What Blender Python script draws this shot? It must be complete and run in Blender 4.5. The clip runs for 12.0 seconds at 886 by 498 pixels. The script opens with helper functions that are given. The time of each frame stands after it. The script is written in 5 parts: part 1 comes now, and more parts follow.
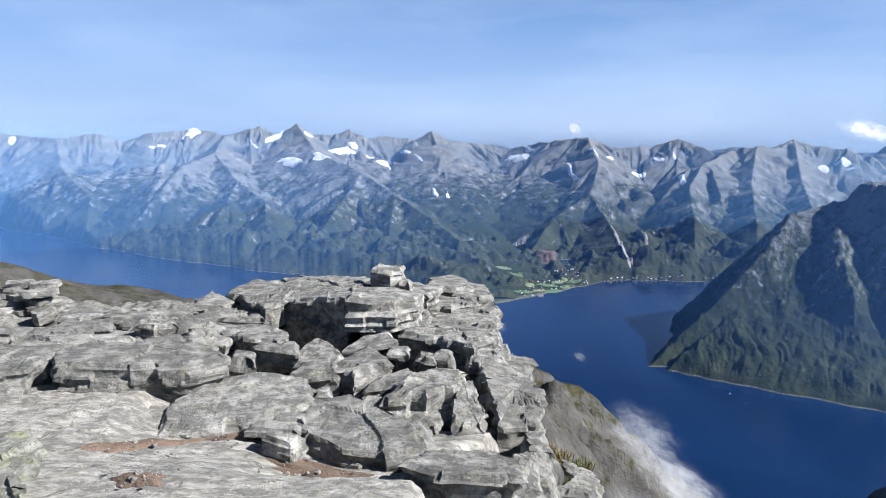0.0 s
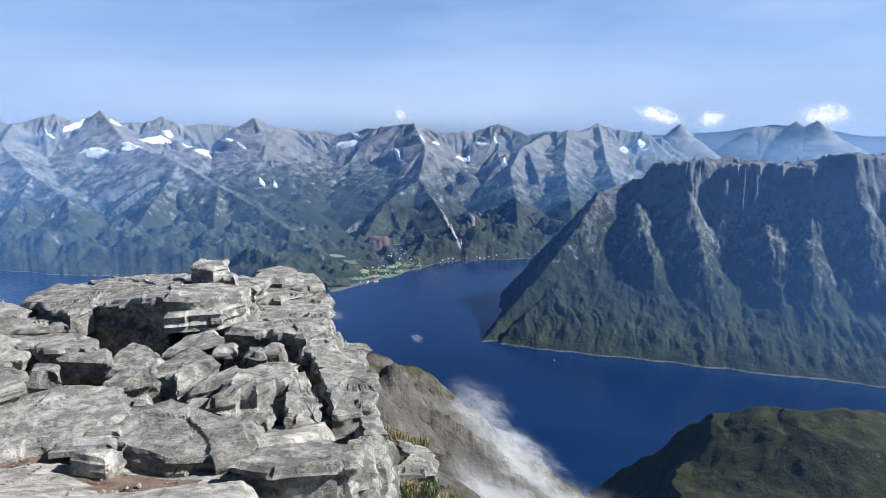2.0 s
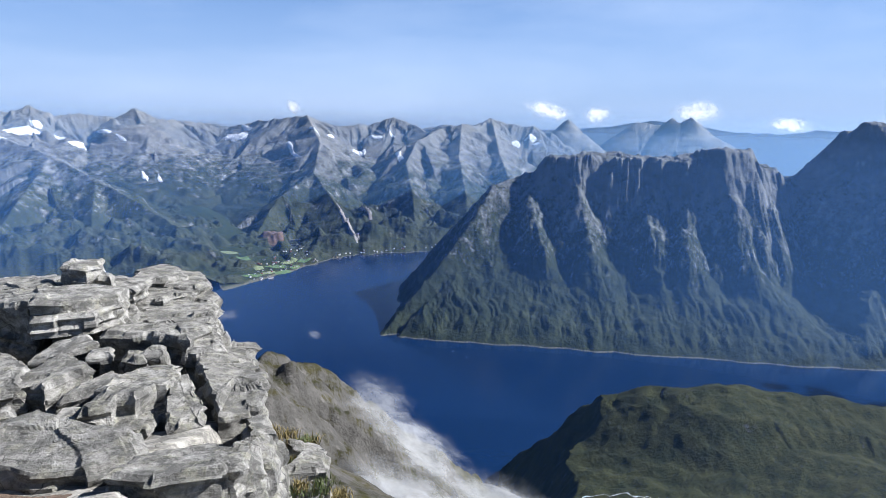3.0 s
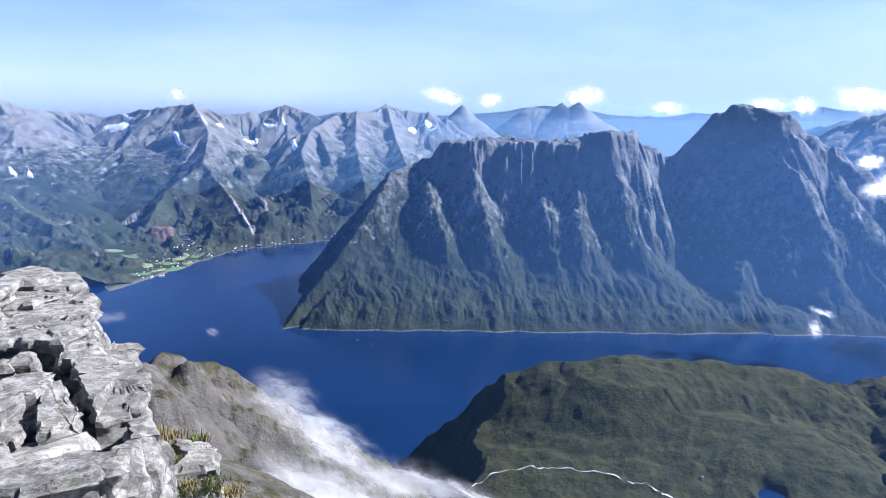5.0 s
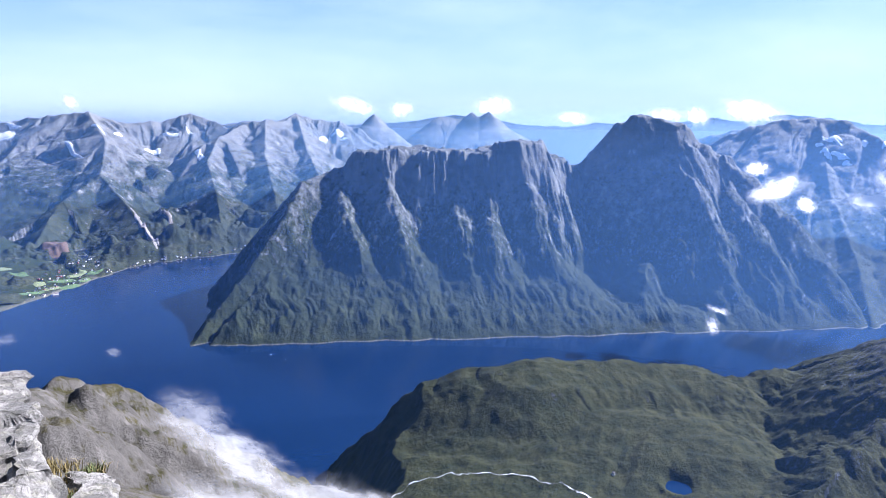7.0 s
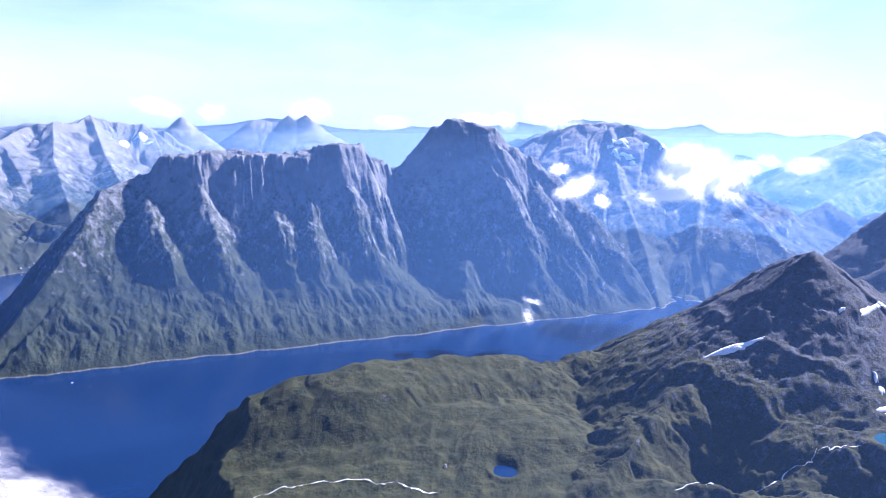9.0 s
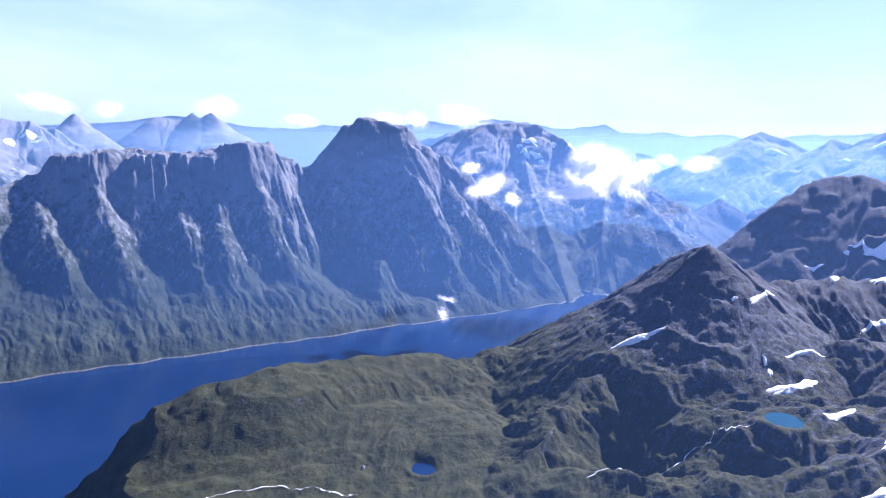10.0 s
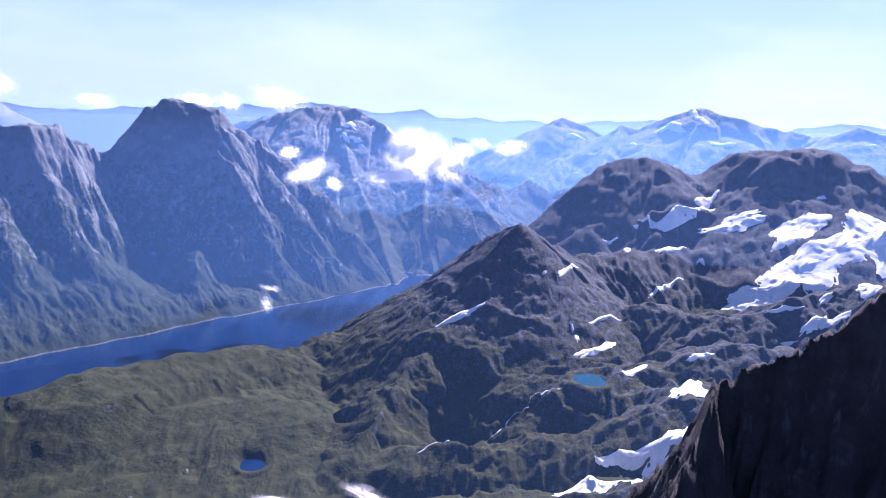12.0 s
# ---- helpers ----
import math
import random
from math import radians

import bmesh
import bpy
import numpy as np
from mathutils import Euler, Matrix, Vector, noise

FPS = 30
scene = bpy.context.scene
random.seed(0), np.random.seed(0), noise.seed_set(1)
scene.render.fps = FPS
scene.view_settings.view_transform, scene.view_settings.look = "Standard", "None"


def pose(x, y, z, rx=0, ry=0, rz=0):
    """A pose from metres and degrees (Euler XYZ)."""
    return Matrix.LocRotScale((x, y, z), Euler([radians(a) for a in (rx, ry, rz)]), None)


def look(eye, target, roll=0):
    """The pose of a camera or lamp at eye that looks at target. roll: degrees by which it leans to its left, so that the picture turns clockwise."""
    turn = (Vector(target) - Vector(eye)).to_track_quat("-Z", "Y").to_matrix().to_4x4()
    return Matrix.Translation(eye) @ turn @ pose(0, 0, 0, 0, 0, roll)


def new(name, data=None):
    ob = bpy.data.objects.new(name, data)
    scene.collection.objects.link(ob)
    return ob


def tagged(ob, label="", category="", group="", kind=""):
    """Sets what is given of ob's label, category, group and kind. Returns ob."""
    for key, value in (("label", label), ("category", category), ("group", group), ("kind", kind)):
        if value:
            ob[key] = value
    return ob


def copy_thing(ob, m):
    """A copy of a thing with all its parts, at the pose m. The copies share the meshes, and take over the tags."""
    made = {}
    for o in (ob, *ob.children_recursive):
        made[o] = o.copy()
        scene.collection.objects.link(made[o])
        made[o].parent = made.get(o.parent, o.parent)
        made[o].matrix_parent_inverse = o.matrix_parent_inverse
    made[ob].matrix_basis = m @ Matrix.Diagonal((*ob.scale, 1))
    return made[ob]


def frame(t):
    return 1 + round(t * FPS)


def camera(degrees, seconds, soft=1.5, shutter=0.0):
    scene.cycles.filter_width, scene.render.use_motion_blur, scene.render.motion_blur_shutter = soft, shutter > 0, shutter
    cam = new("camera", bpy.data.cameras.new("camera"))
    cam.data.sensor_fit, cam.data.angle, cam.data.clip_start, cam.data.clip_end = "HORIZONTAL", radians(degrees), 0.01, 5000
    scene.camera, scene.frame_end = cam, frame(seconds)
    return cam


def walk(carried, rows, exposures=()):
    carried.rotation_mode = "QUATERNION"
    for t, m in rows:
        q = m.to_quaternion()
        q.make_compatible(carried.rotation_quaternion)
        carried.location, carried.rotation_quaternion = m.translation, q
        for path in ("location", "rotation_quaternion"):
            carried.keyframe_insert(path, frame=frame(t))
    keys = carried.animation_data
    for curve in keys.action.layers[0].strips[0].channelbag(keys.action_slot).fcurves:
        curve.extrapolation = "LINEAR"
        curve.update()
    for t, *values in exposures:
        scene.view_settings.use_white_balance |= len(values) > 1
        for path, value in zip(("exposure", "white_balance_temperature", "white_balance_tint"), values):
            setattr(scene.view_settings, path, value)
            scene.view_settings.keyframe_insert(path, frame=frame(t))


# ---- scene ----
# ---- camera ----
cam = camera(67.1, 12.0, 0.75)
PATH = [
    (0.0, 0.000, 0.000, 1.600, 80.75, -1.07, 0.17),
    (0.5, 0.016, -0.001, 1.599, 80.35, -0.94, -2.92),
    (1.0, 0.019, -0.002, 1.595, 79.76, -1.14, -6.29),
    (1.5, 0.033, -0.010, 1.593, 79.41, -0.83, -10.17),
    (2.0, 0.051, -0.011, 1.598, 79.81, -0.51, -14.36),
    (2.5, 0.084, -0.031, 1.607, 79.87, -0.81, -19.70),
    (2.7, 0.093, -0.033, 1.601, 79.66, -0.91, -21.35),
    (4.5, 0.179, -0.136, 1.604, 78.75, -0.96, -28.88),
    (5.0, 0.182, -0.139, 1.605, 78.37, -0.38, -31.96),
    (5.5, 0.195, -0.113, 1.601, 77.95, -0.62, -33.56),
    (6.0, 0.198, -0.116, 1.605, 78.08, -0.72, -34.61),
    (6.5, 0.203, -0.157, 1.625, 78.50, -0.97, -36.20),
    (7.0, 0.212, -0.170, 1.633, 79.20, -0.55, -39.38),
    (7.2, 0.216, -0.173, 1.625, 79.50, -0.25, -41.12),
    (8.8, 0.216, -0.173, 1.625, 79.46, -0.47, -52.20),
    (9.0, 0.216, -0.173, 1.625, 79.65, -0.70, -54.60),
    (9.5, 0.216, -0.173, 1.625, 79.78, -0.81, -58.16),
    (10.0, 0.216, -0.173, 1.625, 79.68, -0.98, -62.02),
    (10.5, 0.216, -0.173, 1.625, 79.44, -1.57, -66.29),
    (11.0, 0.216, -0.173, 1.625, 79.55, -1.93, -70.30),
    (11.5, 0.216, -0.173, 1.625, 78.74, -1.57, -73.66),
    (12.0, 0.216, -0.173, 1.625, 78.69, -1.58, -77.19),
]
walk(cam, [(t, pose(x, y, z, rx, ry, rz)) for t, x, y, z, rx, ry, rz in PATH],
     [(0.0, 1.27, 5600, 12), (2.5, 1.22, 5600, 12), (4.5, 1.59, 5350, 18), (7.0, 1.82, 5380, 22), (8.9, 2.18, 5420, 31), (9.5, 2.09, 5420, 31), (12.0, 1.82, 5520, 38)])

# ---- sky and sun ----
SUN_AZIMUTH, SUN_HEIGHT = 104.0, 38.0
world = bpy.data.worlds.new("sky")
scene.world = world
world.use_nodes = True
wt = world.node_tree
wt.nodes.clear()
sky = wt.nodes.new("ShaderNodeTexSky")
sky.sky_type = "NISHITA"
sky.sun_disc = False
sky.sun_elevation = radians(SUN_HEIGHT)
sky.sun_rotation = radians(SUN_AZIMUTH)
sky.altitude = 1000
sky.dust_density = 0.6
sky.ozone_density = 3.0
sky.air_density = 0.9
back = wt.nodes.new("ShaderNodeBackground")
back.inputs["Strength"].default_value = 0.053
wout = wt.nodes.new("ShaderNodeOutputWorld")
# thin high cloud: streaks stretched along one wind direction
wco = wt.nodes.new("ShaderNodeTexCoord")
wmap = wt.nodes.new("ShaderNodeMapping")
wmap.inputs["Scale"].default_value = (1.1, 2.0, 6.0)
wmap.inputs["Rotation"].default_value = (0.06, -0.04, 0.5)
wno = wt.nodes.new("ShaderNodeTexNoise")
wno.inputs["Scale"].default_value = 1.4
wno.inputs["Detail"].default_value = 7
wno.inputs["Roughness"].default_value = 0.55
wramp = wt.nodes.new("ShaderNodeValToRGB")
wramp.color_ramp.elements[0].position, wramp.color_ramp.elements[1].position = 0.42, 0.78
wmix = wt.nodes.new("ShaderNodeMixRGB")
wmul = wt.nodes.new("ShaderNodeMath")
wmul.operation = "MULTIPLY"
wmul.inputs[1].default_value = 0.4
wmix.inputs[2].default_value = (10.5, 11.6, 13.0, 1)
wt.links.new(wco.outputs["Generated"], wmap.inputs["Vector"])
wt.links.new(wmap.outputs[0], wno.inputs["Vector"])
wt.links.new(wno.outputs[0], wramp.inputs[0])
wt.links.new(wramp.outputs[0], wmul.inputs[0])
wfade = wt.nodes.new("ShaderNodeMath")
wfade.operation = "MULTIPLY"
wt.links.new(wmul.outputs[0], wfade.inputs[0])
wband = wt.nodes.new("ShaderNodeValToRGB")
for k, (at, v) in enumerate(((0.18, 1.0), (0.4, 0.0))):
    wband.color_ramp.elements[k].position, wband.color_ramp.elements[k].color = at, (v, v, v, 1)
wup = wt.nodes.new("ShaderNodeSeparateXYZ")
wt.links.new(wco.outputs["Generated"], wup.inputs[0])
wt.links.new(wup.outputs[2], wband.inputs[0])
wt.links.new(wband.outputs[0], wfade.inputs[1])
wt.links.new(wfade.outputs[0], wmix.inputs[0])
# bright milky air towards the horizon
wsep = wt.nodes.new("ShaderNodeSeparateXYZ")
wt.links.new(wco.outputs["Generated"], wsep.inputs[0])
wlow = wt.nodes.new("ShaderNodeValToRGB")
for k, (at, v) in enumerate(((0.0, 0.9), (0.36, 0.0))):
    wlow.color_ramp.elements[k].position, wlow.color_ramp.elements[k].color = at, (v, v, v, 1)
wlow.color_ramp.interpolation = "EASE"
wt.links.new(wsep.outputs[2], wlow.inputs[0])
wair = wt.nodes.new("ShaderNodeMixRGB")
wtone = wt.nodes.new("ShaderNodeValToRGB")
for k, (at, c) in enumerate(((0.0, (0.52, 0.63, 0.78)), (0.22, (0.34, 0.56, 0.95)))):
    wtone.color_ramp.elements[k].position, wtone.color_ramp.elements[k].color = at, (*c, 1)
wt.links.new(wsep.outputs[2], wtone.inputs[0])
wgain = wt.nodes.new("ShaderNodeVectorMath")
wgain.operation = "SCALE"
wgain.inputs["Scale"].default_value = 12.5
wt.links.new(wtone.outputs[0], wgain.inputs[0])
wt.links.new(wgain.outputs[0], wair.inputs[2])
wt.links.new(wlow.outputs[0], wair.inputs[0])
wt.links.new(sky.outputs[0], wair.inputs[1])
wt.links.new(wair.outputs[0], wmix.inputs[1])
wdim = wt.nodes.new("ShaderNodeVectorMath")
wdim.operation = "SCALE"
wdim.inputs["Scale"].default_value = 0.65
wt.links.new(wmix.outputs[0], wdim.inputs[0])
wt.links.new(wdim.outputs[0], back.inputs[0])
wt.links.new(back.outputs[0], wout.inputs[0])

sun = new("sun", bpy.data.lights.new("sun", "SUN"))
sun.data.energy = 5.0
sun.data.angle = radians(0.53)
sun.data.color = (1.0, 0.92, 0.80)
a, e = radians(SUN_AZIMUTH), radians(SUN_HEIGHT)
sun.matrix_world = look((300 * math.sin(a) * math.cos(e), 300 * math.cos(a) * math.cos(e), 300 * math.sin(e)), (0, 0, 0))
# ---- ridge lines of the landscape: crest nodes in metres, by massif ----
FAR_LEFT = [
    [(-2301, 3173, -19), (-2155, 3275, -5), (-1995, 3281, -13), (-1854, 3225, -26), (-1687, 3315, 10), (-1606, 3355, -21), (-1460, 3378, 17), (-1287, 3447, 36), (-1109, 3425, 11), (-949, 3473, 60), (-859, 3455, 15), (-762, 3478, 72), (-698, 3491, 25), (-580, 3512, 24), (-508, 3524, 52), (-407, 3537, 16), (-293, 3588, 21), (-158, 3597, 6), (-68, 3559, 49), (22, 3600, 4), (119, 3798, -1), (272, 3951, -18), (388, 3941, -35)],
    [(-1854, 3225, -26), (-1664, 2919, -154), (-1425, 2686, -253), (-1270, 2337, -371)],
    [(-1109, 3425, 11), (-1060, 3104, -73), (-1082, 2755, -125), (-1111, 2439, -289), (-1196, 2309, -383)],
    [(-1060, 3104, -73), (-850, 2752, -178), (-821, 2509, -248), (-827, 2168, -394)],
    [(-850, 2752, -178), (-672, 2512, -245), (-547, 2027, -390)],
    [(-762, 3478, 72), (-598, 3144, -65), (-343, 2779, -135), (-361, 2656, -186), (-430, 2239, -331), (-419, 1915, -426)],
    [(-343, 2779, -135), (-188, 2593, -211), (-9, 2320, -294), (114, 1997, -346), (120, 1796, -389)],
    [(-188, 2593, -211), (-187, 2312, -297), (-168, 1893, -424)],
    [(-68, 3559, 49), (-20, 3320, -85), (-41, 3040, -231)],
]
FAR_RIGHT = [
    [(388, 3941, -35), (480, 3770, -7), (556, 3557, 8), (614, 3466, 20), (708, 3366, 33), (849, 3416, -15), (1043, 3446, -6), (1170, 3405, 36), (1234, 3339, 4), (1288, 3190, -31), (1323, 3089, -16), (1407, 3051, 7), (1533, 3124, -5), (1646, 3202, 44), (1722, 3162, 9), (1841, 3094, -1), (1860, 2989, -54), (1888, 2971, -161)],
    [(708, 3366, 33), (697, 3041, -90), (599, 2735, -207), (425, 2565, -284), (293, 2261, -379), (266, 2184, -420)],
    [(599, 2735, -207), (614, 2444, -298), (591, 1973, -402)],
    [(1323, 3089, -16), (1119, 2912, -78), (990, 2705, -163), (893, 2356, -282), (748, 1941, -395)],
    [(556, 3557, 8), (366, 3259, -158), (216, 3032, -252)],
    [(1407, 3051, 7), (1249, 2728, -137), (1094, 2315, -273), (927, 1929, -389)],
    [(1646, 3202, 44), (1468, 2753, -135), (1300, 2298, -266)],
]
VALLEY = [
    [(257, 1672, -385), (266, 1841, -388), (202, 2110, -388), (135, 2396, -367), (37, 2880, -328), (-43, 3200, -271)],
]
HEADTIP = [
    [(372, 1161, -398), (441, 1214, -359), (557, 1284, -282), (661, 1351, -201), (746, 1424, -136), (819, 1444, -118), (883, 1429, -97), (941, 1402, -63)],
]
HEADLAND = [
    [(941, 1402, -63), (1005, 1347, -54), (1055, 1297, -62), (1123, 1250, -59), (1172, 1204, -52), (1205, 1171, -38), (1272, 1158, -68), (1353, 1126, -108)],
    [(852, 1426, -113), (794, 1328, -173), (741, 1160, -280), (688, 1022, -397)],
    [(939, 1391, -70), (877, 1257, -159), (832, 1134, -252), (801, 1030, -335), (784, 976, -400)],
    [(1077, 1258, -77), (972, 1129, -196), (913, 1007, -303), (862, 926, -400)],
    [(1096, 1160, -125), (986, 1027, -250), (885, 908, -399)],
    [(1216, 1169, -42), (1142, 1083, -132), (1116, 999, -224), (1076, 893, -311), (1019, 793, -399)],
]
DOME = [
    [(1353, 1126, -108), (1401, 1098, -80), (1444, 1075, -49), (1460, 1052, 7), (1482, 1022, 29), (1504, 975, 20), (1517, 932, 5), (1530, 870, -44), (1561, 768, -111), (1562, 671, -195), (1534, 580, -283), (1483, 458, -397)],
    [(1510, 949, 9), (1485, 882, -42), (1438, 833, -112), (1393, 783, -183), (1346, 713, -266), (1319, 628, -340), (1316, 557, -397)],
    [(1546, 822, -66), (1489, 760, -142), (1443, 671, -237), (1418, 579, -322), (1450, 536, -398)],
    [(1230, 806, -285), (1165, 762, -332), (1145, 719, -399)],
]
CLOUDY = [
    [(2330, 1325, -50), (2301, 1210, -21), (2259, 1117, -3), (2274, 990, 21), (2305, 916, 30), (2296, 827, 13), (2245, 727, -32), (2186, 649, -75), (2055, 519, -144), (1993, 437, -176), (1932, 329, -235), (1863, 255, -296), (1711, 317, -380)],
    [(2305, 916, 30), (1986, 742, -169), (1746, 580, -298), (1494, 448, -394)],
    [(2055, 519, -144), (1783, 454, -290), (1605, 372, -402)],
]
RIGHT_VALLEY = [
    [(2095, 325, -351), (2422, 298, -276), (2712, 202, -200), (2918, 101, -150), (3040, -13, -102), (3038, -103, -19), (3035, -175, -36), (2987, -281, 26), (2972, -409, 66), (2915, -512, 32), (2891, -636, -2), (2808, -801, -40), (2673, -835, -26), (2652, -898, 0), (2625, -976, -20), (2571, -1108, 0), (2422, -1405, 11)],
    [(3262, 804, -265), (3326, 476, -143), (3305, 311, -55), (3276, 165, 13), (3280, 44, -33), (3240, -50, -82)],
    [(3038, -103, -19), (2680, -18, -188), (2318, 88, -302)],
]
SPIRE = [
    [(2013, 3549, -206), (2103, 3403, -118), (2159, 3368, -36), (2213, 3332, 43), (2269, 3294, -18), (2365, 3226, -115), (2575, 3164, -231)],
]
TWIN = [
    [(2601, 3549, -115), (2770, 3418, 37), (2895, 3314, 17), (2933, 3280, 67), (2966, 3250, 32), (3011, 3208, 71), (3078, 3144, -12), (3156, 3066, -105), (3241, 2976, -148)],
]
HILL = [
    [(388, 621, -381), (413, 565, -315), (411, 516, -265), (427, 477, -246), (446, 442, -232), (461, 420, -226), (499, 401, -231), (542, 377, -232), (587, 342, -236), (605, 311, -241), (639, 287, -246), (673, 255, -239)],
]
PEAK1 = [
    [(639, 287, -246), (673, 255, -239), (706, 222, -226), (738, 183, -195), (745, 150, -165), (732, 110, -130), (715, 87, -115), (716, 73, -108), (729, 61, -117), (750, 48, -136), (780, 27, -147)],
    [(716, 73, -108), (684, 76, -138), (653, 94, -168)],
]
BENCH = [
    [(387, 448, -268), (434, 403, -253), (467, 337, -249), (503, 280, -248)],
    [(336, 360, -267), (389, 314, -263), (429, 241, -265), (445, 211, -262)],
]
UPLAND = [
    [(653, 94, -168), (608, 122, -204), (551, 155, -225), (496, 156, -235), (443, 163, -252)],
    [(800, 27, -158), (893, -113, -158), (899, -195, -154), (946, -323, -118), (903, -429, -104)],
    [(658, 52, -196), (697, -66, -184), (665, -142, -180), (698, -246, -146), (684, -332, -124)],
    [(569, 114, -241), (540, -11, -205), (571, -103, -186), (576, -168, -171)],
    [(453, 133, -247), (446, 46, -231), (471, -32, -210), (492, -91, -186)],
    [(373, 72, -240), (381, -45, -207), (382, -90, -183)],
]
PEAK2 = [
    [(976, 92, -172), (999, 54, -130), (1040, 9, -81), (1040, -19, -58), (1039, -47, -51), (1036, -87, -51), (1053, -122, -65), (1066, -174, -93)],
]
PEAK3 = [
    [(1105, -181, -97), (1099, -217, -65), (1094, -241, -35), (1067, -269, -36), (1078, -306, -30), (1065, -345, -49), (1058, -368, -77), (1045, -402, -102), (1011, -482, -124)],
]
NEARCLIFF = [
    [(119, -15, -76), (134, -21, -75), (157, -31, -61), (169, -33, -61), (171, -40, -57), (169, -50, -52), (171, -56, -48), (169, -61, -42), (167, -67, -37), (159, -85, -15)],
]
SPUR = [
    [(9, 96, -34), (15, 119, -42), (20, 130, -45), (26, 142, -50), (34, 169, -67), (56, 217, -97), (106, 302, -155), (172, 383, -222), (242, 438, -290)],
]
SHOULDER = [
    [(-41, 44, -6), (-36, 48, -7), (-34, 50, -8), (-35, 59, -11), (-36, 71, -16), (-39, 88, -21), (-38, 97, -29)],
]

# ---- materials ----
def shader(name):
    m = bpy.data.materials.new(name)
    m.use_nodes = True
    nt = m.node_tree
    return m, nt, nt.nodes["Principled BSDF"]


def add(nt, kind, **values):
    n = nt.nodes.new(kind)
    for k, v in values.items():
        n.inputs[k.replace("_", " ")].default_value = v
    return n


def math_node(nt, op, a, b=0.0):
    n = nt.nodes.new("ShaderNodeMath")
    n.operation = op
    n.use_clamp = False
    for i, v in enumerate((a, b)):
        if isinstance(v, (int, float)):
            n.inputs[i].default_value = v
        else:
            nt.links.new(v, n.inputs[i])
    return n.outputs[0]


def ramp(nt, value, stops):
    n = nt.nodes.new("ShaderNodeValToRGB")
    el = n.color_ramp.elements
    while len(el) < len(stops):
        el.new(0.5)
    for e, (p, c) in zip(el, stops):
        e.position = p
        e.color = (*c, 1) if isinstance(c, tuple) else (c, c, c, 1)
    nt.links.new(value, n.inputs[0])
    return n.outputs[0]


def mix(nt, fac, a, b, blend="MIX"):
    n = nt.nodes.new("ShaderNodeMixRGB")
    n.blend_type = blend
    for i, v in enumerate((fac, a, b)):
        if isinstance(v, (int, float)):
            n.inputs[i].default_value = v
        elif isinstance(v, tuple):
            n.inputs[i].default_value = (*v, 1)
        else:
            nt.links.new(v, n.inputs[i])
    return n.outputs[0]


def noise_tex(nt, vector, scale, detail=5, rough_=0.55, stretch=None):
    if stretch:
        m = nt.nodes.new("ShaderNodeMapping")
        m.inputs["Scale"].default_value = stretch
        nt.links.new(vector, m.inputs["Vector"])
        vector = m.outputs[0]
    n = add(nt, "ShaderNodeTexNoise", Scale=scale, Detail=detail, Roughness=rough_)
    nt.links.new(vector, n.inputs["Vector"])
    return n.outputs[0]


def bump(nt, height, bsdf, strength, distance):
    n = add(nt, "ShaderNodeBump", Strength=strength, Distance=distance)
    nt.links.new(height, n.inputs["Height"])
    nt.links.new(n.outputs[0], bsdf.inputs["Normal"])


